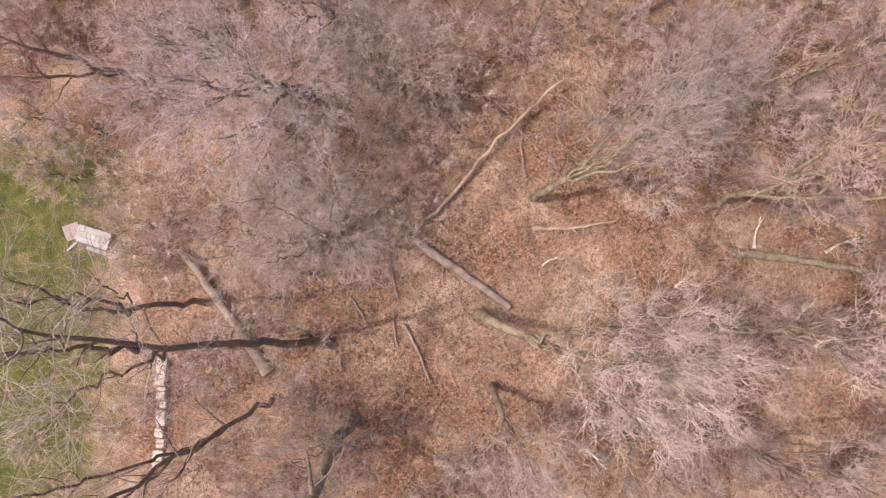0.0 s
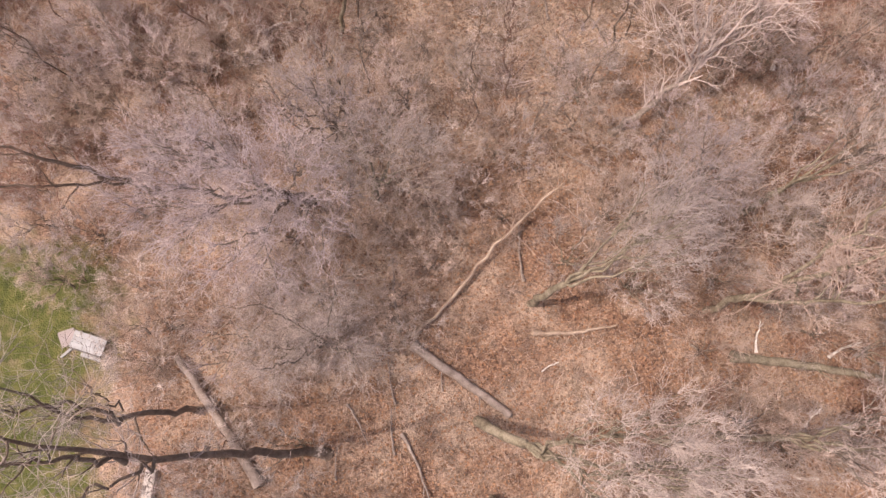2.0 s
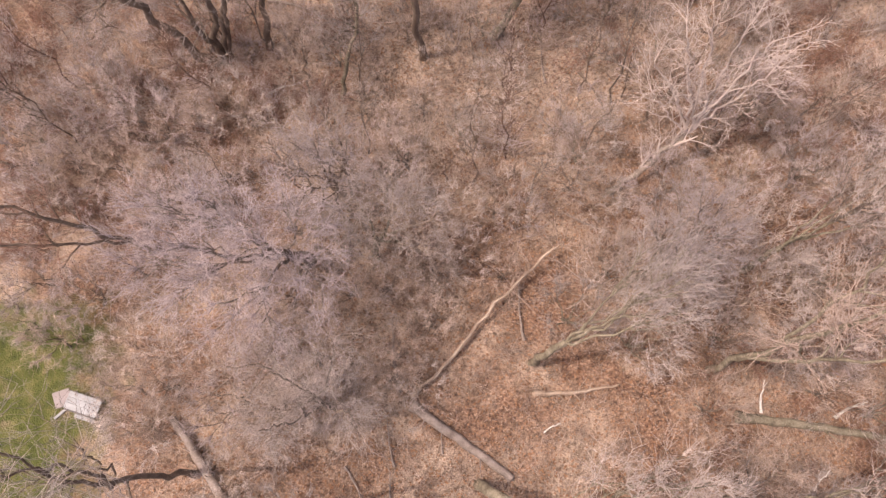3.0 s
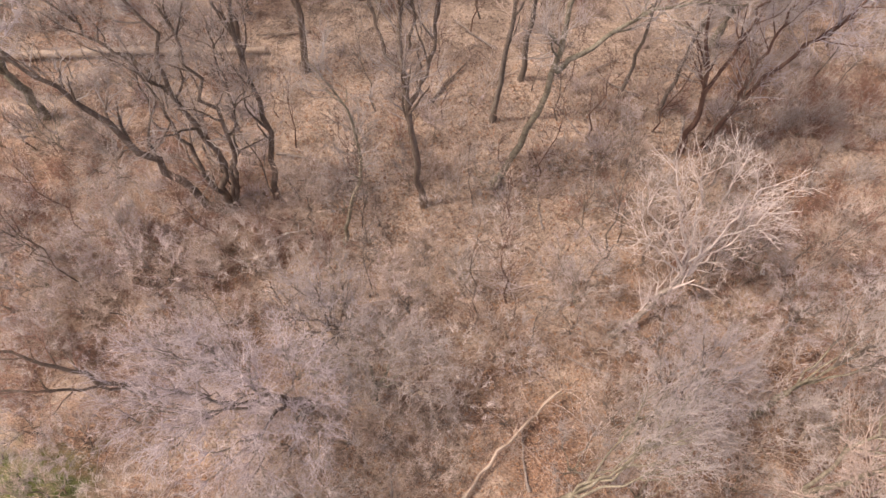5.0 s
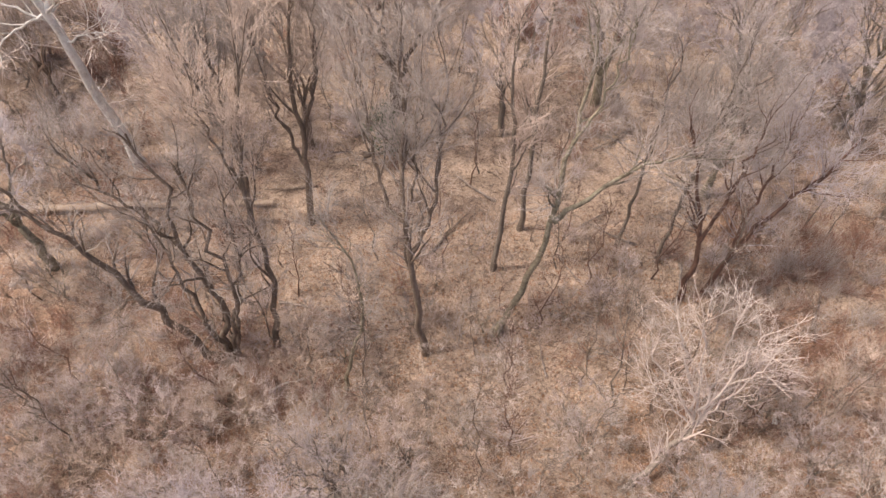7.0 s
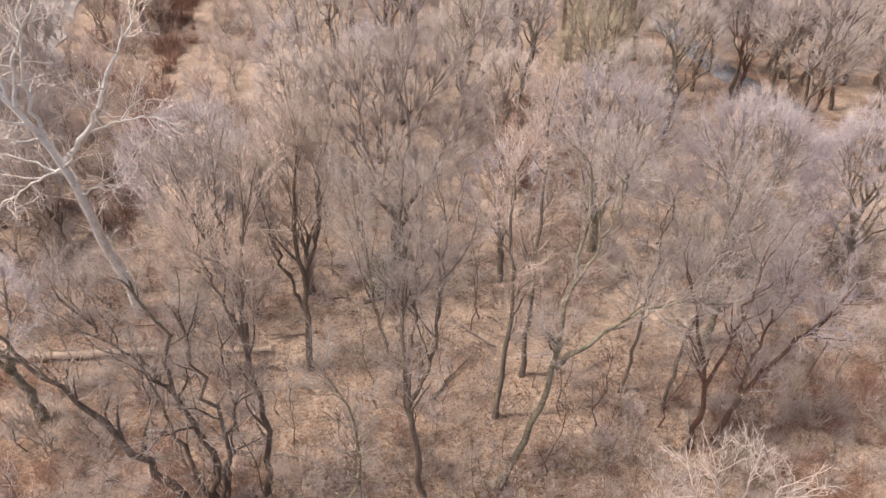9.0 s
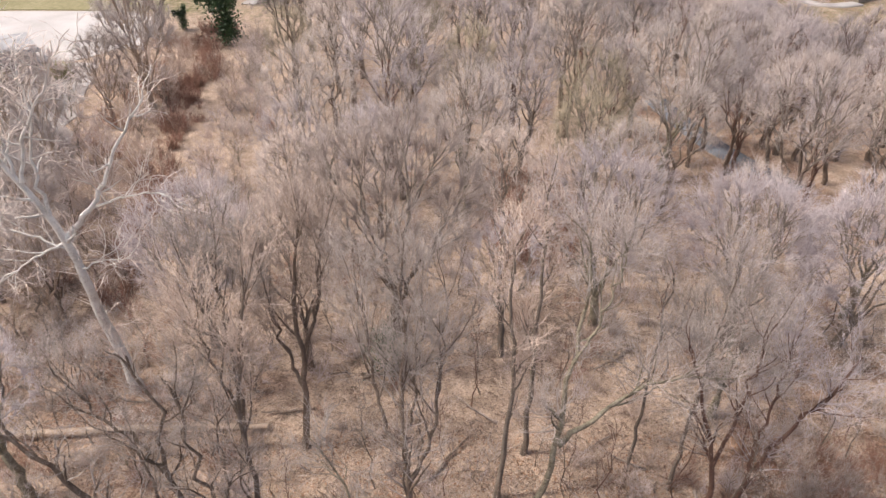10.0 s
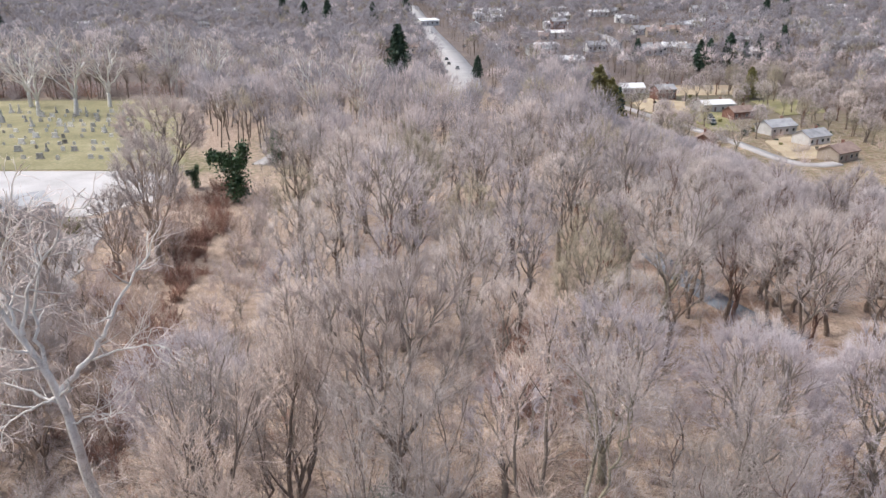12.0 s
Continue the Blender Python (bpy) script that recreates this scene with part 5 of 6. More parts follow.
patch("parking_lot", [(-170, 112), (-62, 112), (-52, 122), (-54, 138), (-64, 145.5), (-180, 146)], ASPHALT, "pale sunlit asphalt parking lot beside the cemetery", 0.12, "parking lot")
patch("cemetery_lawn", [(-190, 147), (-66, 147), (-58, 152), (-64, 175), (-76, 200), (-86, 226), (-98, 252), (-200, 256)], CEMETERY_LAWN, "pale spring lawn of the cemetery", 0.06)
patch("driveway", [(-120, 56), (-44, 56), (-46, 76), (-51, 95), (-56, 111.9), (-150, 111.9)], ROAD, "worn grey paved yard behind bare trees", 0.10, "driveway")
ribbon("road", [(9, 268), (10, 336), (5.5, 420), (0, 488), (-8, 567), (-34, 857)], 14, ASPHALT, "pale village street climbing the far hill")
ribbon("road", [(60, 300), (73, 286), (77.5, 262), (88, 230), (92.5, 203), (94.5, 176), (107, 184)], 3.8, ROAD, "pale village street in front of houses")
ribbon("road", [(-40, 150), (-36, 175), (-33, 200)], 4, ROAD, "narrow lane leading past the ivy tree", 0.15)
ribbon("road", [(120, 562), (122, 512), (111, 432)], 7, ROAD, "pale side street between far houses")
patch("yard", [(97, 190), (110, 190), (124, 205), (112, 222), (100, 214)], DRY_LAWN, "dry yellow lawn before the houses", 0.16)
patch("yard", [(80, 272), (96, 268), (104, 300), (92, 312), (80, 296)], DRY_LAWN, "dry yellow lawn on the hillside", 0.16)
patch("yard", [(92, 232), (101, 232), (108, 270), (98, 275), (91, 255)], GREEN_LAWN, "green lawn with drive beside the houses", 0.16)
patch("yard", [(128, 262), (150, 268), (152, 305), (132, 300)], GREEN_LAWN, "green back lawn on the hillside", 0.16)
patch("yard", [(100, 318), (140, 318), (146, 345), (108, 350)], DRY_LAWN, "dry tan lawn behind the brick house", 0.2)
ribbon("creek", [(30, 94), (31.5, 84), (32.5, 77), (34.5, 71), (38, 66)], 3.4, WATER, "pale shallow creek among bare trees", 0.08, "water")


def box(bm, x0, y0, z0, x1, y1, z1):
    r = bmesh.ops.create_cube(bm, size=1.0)
    bmesh.ops.scale(bm, vec=(x1 - x0, y1 - y0, z1 - z0), verts=r["verts"])
    bmesh.ops.translate(bm, vec=((x0 + x1) / 2, (y0 + y1) / 2, (z0 + z1) / 2), verts=r["verts"])
    return r["verts"]


def house(x, y, w, d, h, turn, wall, roof, label, rise=2.2, chimney=True):
    """A gabled house: walls, thick overhanging roof, chimney, door, windows with panes."""
    root = tagged(new("house"), label, "house", "village houses")
    bm = bmesh.new()
    box(bm, -w / 2, -d / 2, -1.5, w / 2, d / 2, h)
    for s in (-1, 1):      # gable ends
        a = [bm.verts.new((s * (w / 2 - 0.01), -d / 2, h)), bm.verts.new((s * (w / 2 - 0.01), d / 2, h)), bm.verts.new((s * (w / 2 - 0.01), 0, h + rise))]
        bm.faces.new(a)
    part("wall", bm, wall, root)
    bm = bmesh.new()
    o = 0.5
    prof = [(-d / 2 - o, h - o * rise / (d / 2)), (0, h + rise), (d / 2 + o, h - o * rise / (d / 2))]
    vs = [[bm.verts.new((sx * (w / 2 + o), py, pz + up)) for py, pz in prof for up in (0.02, 0.27)] for sx in (-1, 1)]
    L, R_ = vs
    for a, b in ((0, 2), (2, 4)):
        for k in (0, 1):
            bm.faces.new([L[a + k], L[b + k], R_[b + k], R_[a + k]])
    for a, b in ((0, 1), (4, 5)):
        bm.faces.new([L[a], L[b], R_[b], R_[a]])
    for S in (L, R_):
        bm.faces.new([S[0], S[2], S[3], S[1]])
        bm.faces.new([S[2], S[4], S[5], S[3]])
    roof_ob = part("roof", bm, roof, root)
    if chimney:
        bm = bmesh.new()
        box(bm, w * 0.2, 0.3, h + rise * 0.4, w * 0.2 + 0.8, 1.1, h + rise + 0.9)
        box(bm, w * 0.2 - 0.08, 0.22, h + rise + 0.9, w * 0.2 + 0.88, 1.18, h + rise + 1.05)
        part("chimney", bm, BRICK, roof_ob)
    floors = 2 if h > 4.5 else 1
    for f in range(floors):
        z = 0.9 + 2.7 * f
        for i in range(4):
            wx = -w / 2 + w * (i + 0.5) / 4
            if f == 0 and i == 1:
                bm = bmesh.new()
                box(bm, wx - 0.5, -d / 2 - 0.06, 0.1, wx + 0.5, -d / 2 + 0.05, 2.15)
                part("door", bm, ROOF_BROWN, root)
                continue
            bm = bmesh.new()
            box(bm, wx - 0.72, -d / 2 - 0.07, z - 0.1, wx + 0.72, -d / 2 + 0.05, z + 1.35)
            win = part("window", bm, SIDING_WHITE, root)
            bm = bmesh.new()
            box(bm, wx - 0.6, -d / 2 - 0.10, z, wx + 0.6, -d / 2 - 0.075, z + 1.22)
            part("pane", bm, GLASS, win)
    root.matrix_basis = pose(x, y, ground_z(x, y) + 0.1, 0, 0, turn)
    root.scale = (0.78, 0.78, 0.78)
    return root


HOUSES = [house(110.5, 229.5, 14, 9, 3.2, 22, SIDING_WHITE, ROOF_GREY, "white ranch house with a pale grey roof"),
          house(107.5, 277, 17, 10, 3.4, 12, SIDING_WHITE, ROOF_WHITE, "long white house with a bright white roof", 1.6),
          house(113.5, 212, 12, 8, 3.2, 25, SIDING_WHITE, ROOF_GREY, "white house with grey shingles beside a dry lawn"),
          house(110, 190, 12, 8, 3.2, 30, SIDING_TAN, ROOF_BROWN, "tan house with a brown roof on the slope"),
          house(97, 309, 11, 9, 5.6, 15, BRICK, ROOF_GREY, "two-storey red brick house with a grey roof"),
          house(88.5, 330, 14, 8, 3.2, 10, SIDING_WHITE, ROOF_WHITE, "low white house with a pale roof"),
          house(110, 259, 12, 8, 3.2, 20, BRICK, ROOF_BROWN, "brick house with a brown shingle roof behind trees"),
          house(79, 207, 10, 7, 3.2, 60, BRICK, ROOF_BROWN, "small dark brick house among bare trees")]
place = random.Random(21)
for k, x, y, turn in ((0, 61, 451, 8), (1, 85, 531, 5), (2, 149, 543, 10), (5, 74, 414, 12), (6, 79, 387, 14), (5, 37, 447, 85), (3, 41, 421, 80), (4, 215, 571, 5), (2, 225, 759, 4), (0, 294, 742, 3),
                      (1, 367, 685, 0), (2, -28, 507, 95), (0, -341, 585, -10), (1, -292, 599, -5), (2, -254, 720, 0), (5, -215, 747, 0), (0, -202, 764, 5), (4, -34, 560, 90), (5, 28, 600, 85), (3, 60, 480, 20),
                      (2, 100, 470, 15), (0, 130, 450, 12), (4, 95, 590, 5), (1, 40, 700, 5), (3, -30, 690, 90), (5, 160, 640, 0), (2, 20, 800, 0), (0, 110, 800, 0), (6, 190, 470, 10), (3, 330, 600, -4),
                      (5, 66, 520, 10), (1, 150, 700, 5), (2, -60, 760, 0), (0, 240, 660, 8)):
    copy_thing(HOUSES[k], pose(x, y, ground_z(x, y) + 0.5, 0, 0, turn) @ Matrix.Scale(1.35, 4))


for i in range(46):
    x, y = place.uniform(-20, 330), place.uniform(400, 800)
    if abs(x - 8) > 18:
        copy_thing(HOUSES[place.choice((0, 1, 2, 3, 5))], pose(x, y, ground_z(x, y) + 0.5, 0, 0, place.uniform(-30, 40)) @ Matrix.Scale(1.35, 4))
for i in range(10):
    x, y = place.uniform(-400, -120), place.uniform(560, 800)
    copy_thing(HOUSES[place.choice((0, 1, 2, 5))], pose(x, y, ground_z(x, y) + 0.4, 0, 0, place.uniform(-30, 30)))


def garage():
    root = tagged(new("garage"), "low garage with a grey roof and white fascia", "building")
    bm = bmesh.new()
    box(bm, -9, -5, 0, 9, 5, 3.4)
    part("wall", bm, SIDING_WHITE, root)
    bm = bmesh.new()
    box(bm, -9.5, -5.5, 3.4, 9.5, 5.5, 3.75)
    roof = part("roof", bm, ROOF_GREY, root)
    bm = bmesh.new()
    box(bm, -9.6, -5.62, 3.2, 9.6, -5.5, 3.85)
    part("fascia", bm, WHITE_PAINT, roof)
    for i in range(3):
        bm = bmesh.new()
        box(bm, -7.5 + 5 * i, -5.08, 0.1, -4 + 5 * i, -4.95, 2.6)
        part("door", bm, SIDING_TAN, root)
    root.matrix_basis = pose(-73, 106, 0.15, 0, 0, 35)


garage()


def car(x, y, turn):
    root = tagged(new("parked_car"), "parked sedan on the house drive", "car", "parked cars")
    bm = bmesh.new()
    box(bm, -2.2, -0.88, 0.35, 2.2, 0.88, 0.95)
    bmesh.ops.bevel(bm, geom=bm.edges[:], offset=0.14, segments=2, affect="EDGES")
    body = part("body", bm, CAR_PAINT, root)
    bm = bmesh.new()
    vs = box(bm, -1.5, -0.8, 0.93, 1.0, 0.8, 1.45)
    for v in vs:
        if v.co.z > 1.2:
            v.co.x *= 0.68
            v.co.y *= 0.86
    part("cabin", bm, GLASS, body)
    for sx in (-1.35, 1.35):
        for sy in (-0.82, 0.82):
            bm = bmesh.new()
            bmesh.ops.create_cone(bm, cap_ends=True, segments=12, radius1=0.33, radius2=0.33, depth=0.22, matrix=pose(sx, sy, 0.33, 90, 0, 0))
            part("wheel", bm, RUBBER, root)
    root.matrix_basis = pose(x, y, ground_z(x, y) + 0.2, 0, 0, turn)
    return root


first_car = car(96, 246, 80)
for x, y, a in ((97.5, 252, 85), (99, 257, 80), (112, 190, 30), (97, 150, 100), (101, 152, 95), (8, 350, 88), (3, 395, 92), (15, 470, 80), (4, 372, 90)):
    copy_thing(first_car, pose(x, y, ground_z(x, y) + 0.36, 0, 0, a))


# ---- the cemetery ----
def gravestones():
    def stone(kind, x, y):
        bm = bmesh.new()
        if kind == 0:      # tablet with rounded head
            vs = [bm.verts.new((0.35 * math.cos(a), -0.1, 0.75 + 0.3 * math.sin(a))) for a in [math.pi * i / 8 for i in range(9)]]
            f = bm.faces.new([bm.verts.new((0.35, -0.1, 0)), *vs, bm.verts.new((-0.35, -0.1, 0))])
            r = bmesh.ops.extrude_face_region(bm, geom=[f])
            bmesh.ops.translate(bm, vec=(0, 0.22, 0), verts=[v for v in r["geom"] if isinstance(v, bmesh.types.BMVert)])
        elif kind == 1:    # block on a base
            box(bm, -0.7, -0.3, 0, 0.7, 0.3, 0.3)
            box(bm, -0.55, -0.18, 0.3, 0.55, 0.18, 1.15)
        else:              # obelisk
            box(bm, -0.45, -0.45, 0, 0.45, 0.45, 0.6)
            bmesh.ops.create_cone(bm, cap_ends=True, segments=4, radius1=0.38, radius2=0.2, depth=1.8, matrix=pose(0, 0, 1.5, 0, 0, 45))
        ob = part("gravestone", bm, GRAVE, None)
        tagged(ob, ("grey rounded gravestone on the cemetery lawn", "grey block gravestone on a base", "tall pale stone obelisk on the lawn")[kind], "gravestone", "cemetery stones")
        ob.location = (x, y, -0.05)
        return ob
    kinds = [stone(0, -100, 170), stone(1, -96, 176), stone(2, -92, 190)]
    for row in range(9):
        for i in range(26):
            x = -150 + i * 3.6 + place.uniform(-1, 1)
            y = 158 + row * 8.5 + place.uniform(-0.9, 0.9)
            if x > -66 - (y - 150) * 0.42 or place.random() < 0.1:
                continue
            copy_thing(place.choices(kinds, (5, 5, 1))[0], spin(x, y, ground_z(x, y) - 0.05, place.uniform(-0.1, 0.1), place.uniform(0.75, 1.35)))


gravestones()

# white trees behind the cemetery
white_tree = dome_tree(-127, 221, 25, 2, 61, 9.5, 0.22, 170, 3, (6, 3, 3), 0.085, (1.2, 2.8), 0.05, crook=0.1, name="sycamore_tree", bark=BARK_WHITE, upper=BARK_WHITE, tw=TWIG_WHITE, group="cemetery sycamores",
                       label="large bare sycamore with white limbs by the cemetery", lobes=7, power=0.36)
for x, y, a, sc in ((-115, 221, 1, 1.15), (-112, 238, 2, 1.05), (-105, 278, 3, 1.15), (-75, 236, 4, 1.05), (-82, 252, 5, 0.95), (-34.7, 193, 0.5, 0.95), (-23, 197, 1.5, 0.9), (-56, 250, 2.6, 0.9), (-98, 262, 0.3, 1.0), (-140, 240, 5.2, 1.1), (-14, 205, 4.4, 0.6), (30, 170, 2.2, 0.55), (52, 178, 3.3, 0.5)):
    copy_thing(white_tree, spin(x, y, ground_z(x, y) - 0.1, a, sc))
# grey and brown trees between the wood and the lot
roadside = dome_tree(-39.3, 90, 20.5, 2, 62, 5.4, 0.22, 620, 6, (6, 4, 3), 0.026, (0.8, 1.8), 0.3, split=True, bark=BARK_PALE, upper=BARK_PALE, tw=TWIG_GREY, label="tall pale bare tree at the lot's edge")
for x, y, a, s in ((-44, 101, 1, 0.75), (-44, 72, 2, 0.66), (-52, 78, 3, 0.72), (-38, 60, 0.5, 0.62), (-48, 62, 1.5, 0.66), (-57, 84, 2.5, 0.5), (-34, 50, 5.5, 0.65), (-60, 70, 1.2, 0.6), (-43, 86, 4.2, 0.66), (-46, 54, 0.3, 0.7), (-40, 47, 2.3, 0.7), (-54, 64, 3.3, 0.6), (-31, 44, 4.3, 0.6), (-50, 70, 5.3, 0.55), (-36, 54, 1.0, 0.6), (-57, 92, 0.8, 0.45)):
    copy_thing(roadside, spin(x, y, -0.1, a, s))
dome_tree(-50, 125, 20.5, 0, 63, (9.4, 8.0), 0.22, 1100, 7, (7, 4, 4), 0.027, (0.9, 2.0), 0.25, split=True, tw=TWIG_ASH, upper=BARK_GREY, power=0.40, label="round-headed brown bare tree beside the lot")


for k, (x, y) in enumerate(((68, 215), (104, 300), (128, 262), (142, 250), (150, 232), (135, 330), (152, 285), (130, 212), (160, 320), (146, 352), (118, 360), (52, 400), (96, 395), (130, 380), (165, 360), (70, 440), (34, 480), (110, 500), (150, 200), (158, 215), (166, 240), (170, 270), (92, 420), (60, 372), (140, 420), (170, 460))):
    copy_thing(mid_protos[k % 6], spin(x, y, ground_z(x, y) - 0.1, k * 1.1, 0.6 + 0.05 * (k % 7)))


grow = random.Random(33)
spots = [(h.location.x, h.location.y) for h in HOUSES]
made = 0
while made < 130:
    x, y = grow.uniform(64, 172), grow.uniform(188, 365)
    lane = np.interp(y, (150, 176, 203, 230, 262, 286), (104, 95, 91, 85.5, 77.5, 73))
    if abs(x - lane) < 5 or any(abs(x - a) < 9 and abs(y - b) < 8 for a, b in spots) or lane < x < lane + 40 and y < 345 and grow.random() < 0.7:
        continue
    copy_thing(mid_protos[made % 6], spin(x, y, ground_z(x, y) - 0.1, made * 1.3, grow.uniform(0.5, 0.85)))
    made += 1


# ---- evergreens ----
def leafy(rng, centre, spread, n, size):
    """n small bent leaf blades round a centre."""
    c = centre + rng.normal(0, 1, (n, 3)) * spread
    a = unit(rng.normal(0, 1, (n, 3)))
    b = unit(np.cross(a, rng.normal(0, 1, (n, 3))))
    s = rng.uniform(0.6, 1.3, (n, 1)) * size
    return np.stack([c - a * s, c - b * s * 0.5, c + a * s, c + b * s * 0.5], 1).reshape(-1, 3)


def conifer(x, y, h, wide, needles, label, seed, n=900):
    rng = np.random.default_rng(seed)
    root = tagged(new("conifer_tree"), label, "tree", "evergreens")
    w = Wood()
    w.tubes(np.array([[(0, 0, -0.3), (0, 0, h * 0.5), (0, 0, h)]], float), np.array([[h * 0.018, h * 0.012, 0.02]]), 6)
    child("trunk", w.mesh("trunk", BARK_DARK), root)
    blades = []
    for i in range(70):
        t = 0.08 + 0.92 * (i / 70) ** 0.9
        a = i * 2.4 + rng.uniform(-0.4, 0.4)
        r = wide * min(1.0, 0.45 + 1.6 * t) * (1 - t) ** 0.5 * rng.uniform(0.5, 1.1) + 0.1
        for f in (0.4, 0.75, 1.0):
            blades.append(leafy(rng, np.array([r * f * math.cos(a), r * f * math.sin(a), h * t - 0.25 * r * f]), (0.06 * h * (1.1 - t), 0.06 * h * (1.1 - t), 0.025 * h), n // 200 + 4, 0.045 * h))
    V = np.concatenate(blades)
    child("crown", mesh_of("crown", V, [np.arange(len(V)).reshape(-1, 4)], needles, smooth=False), root)
    root.location = (x, y, ground_z(x, y))
    return root


PINE = conifer(-17.8, 300, 22.8, 6.2, NEEDLE, "tall dark green spruce among bare woods", 71)
OLIVE = conifer(134, 307, 13, 5.0, SHRUB_GREEN, "broad olive-green evergreen beside the houses", 72)
for x, y, s in ((-117, 632, 0.9), (-94, 610, 1.0), (-34, 720, 0.9), (-307, 508, 0.8), (202, 427, 0.75), (259, 584, 0.9), (141, 391, 0.7), (159, 397, 0.8), (166, 392, 0.6), (115, 422, 0.6), (16, 313, 0.42), (150, 402, 0.65),
                (-60, 650, 0.8), (-150, 700, 0.9), (188, 425, 0.6), (300, 640, 0.9), (60, 262, 0.5), (63, 250, 0.45)):
    copy_thing(PINE, spin(x, y, ground_z(x, y), s * 40, s))
for x, y, s in ((50.0, 225, 1.35), (55.0, 229, 1.1), (65, 268, 0.6), (128, 300, 0.5), (36, 290, 0.4)):
    copy_thing(OLIVE, spin(x, y, ground_z(x, y), s * 50, s))


def yard_shrub(x, y, size, seed):
    rng = np.random.default_rng(seed)
    root = tagged(new("evergreen_shrub"), "rounded olive-green shrub in a house yard", "shrub", "yard shrubs")
    w = Wood()
    w.tubes(np.array([[(0, 0, -0.2), (0.05, 0, 0.6), (0.1, 0.05, 1.2)]]), np.array([[0.1, 0.07, 0.03]]), 5)
    child("trunk", w.mesh("trunk", BARK_DARK), root)
    V = np.concatenate([leafy(rng, np.array((rng.normal(0, 0.7), rng.normal(0, 0.7), 1.1 + rng.uniform(-0.3, 0.5))), (0.5, 0.5, 0.4), 60, 0.3) for _ in range(7)])
    child("crown", mesh_of("crown", V, [np.arange(len(V)).reshape(-1, 4)], SHRUB_GREEN if seed % 2 else NEEDLE, smooth=False), root)
    root.matrix_basis = spin(x, y, ground_z(x, y), seed, size)
    return root


YARD = [yard_shrub(100, 228, 0.6, 78), yard_shrub(104, 231, 0.7, 79)]
for k, (x, y) in enumerate(((98, 224), (108, 196), (95, 243), (88, 262), (106, 283), (122, 285), (84, 318), (112, 234), (126, 226), (110, 312), (105, 216), (103, 209), (111, 203), (100, 250), (120, 272), (96, 330), (130, 240), (79, 275), (90, 296), (115, 214))):
    copy_thing(YARD[k % 2], spin(x, y, ground_z(x, y), k * 1.4, 0.45 + 0.1 * (k % 5)))


for x, y, s in ((-63, 101, 2.0), (-58, 104, 1.6), (-66, 97, 1.5)):
    copy_thing(YARD[1], spin(x, y, -0.1, s * 3, s))


def ivy_tree():
    rng = np.random.default_rng(75)
    root = tagged(new("ivy_tree"), "dead tree wrapped in dark green ivy", "tree")
    w = Wood()
    w.tubes(stem([(0, 0, -0.2), (0.3, 0, 5), (0, 0.2, 11)], 0.3, 0.1)[0], stem([(0, 0, -0.2), (0.3, 0, 5), (0, 0.2, 11)], 0.3, 0.1)[1], 7)
    w.tubes(stem([(0.2, 0, 4), (2, 0, 7), (2.4, 0, 10)], 0.15, 0.06)[0], stem([(0.2, 0, 4), (2, 0, 7), (2.4, 0, 10)], 0.15, 0.06)[1], 6)
    child("trunk", w.mesh("trunk", BARK_DARK), root)
    blades = [leafy(rng, np.array(c, float), sp, n, 0.30) for c, sp, n in (((0.8, 0, 1.8), (1.0, 1.0, 1.0), 500), ((0.7, 0, 4.2), (1.0, 1.0, 1.1), 700), ((0.2, 0, 6.8), (1.1, 1.0, 0.9), 900), ((-1.4, 0, 8.2), (0.8, 0.7, 0.5), 500),
                                                                         ((-2.9, 0, 8.7), (0.55, 0.5, 0.45), 350), ((-3.4, 0, 7.9), (0.3, 0.3, 0.5), 120), ((2.5, 0, 9.4), (0.5, 0.5, 0.8), 500), ((1.6, 0, 7.8), (0.6, 0.6, 0.6), 300))]
    V = np.concatenate(blades)
    child("ivy", mesh_of("ivy", V, [np.arange(len(V)).reshape(-1, 4)], IVY, smooth=False), root, "glossy dark green ivy leaves")
    root.location = (-37.5, 121, -0.05)
    return root


ivy = ivy_tree()
copy_thing(ivy, spin(-36, 150, 0, 2.0, 0.7))
copy_thing(ivy, spin(-48, 131, 0, 1.0, 0.4))


def holly():
    rng = np.random.default_rng(77)
    root = tagged(new("holly_bush"), "small dark green holly bush in the wood", "bush")
    w = Wood()
    w.tubes(np.array([[(0, 0, -0.1), (0.05, 0, 0.8), (0, 0.05, 2.2)]]), np.array([[0.05, 0.04, 0.01]]), 6)
    child("trunk", w.mesh("trunk", BARK_DARK), root)
    V = np.concatenate([leafy(rng, np.array((0, 0, 1.0)), (0.45, 0.45, 0.45), 500, 0.07), leafy(rng, np.array((0.05, 0, 2.0)), (0.3, 0.3, 0.4), 300, 0.07)])
    child("crown", mesh_of("crown", V, [np.arange(len(V)).reshape(-1, 4)], IVY, smooth=False), root)
    root.matrix_basis = spin(-4.3, 38.0, 0, 0.0, 1.6)


holly()


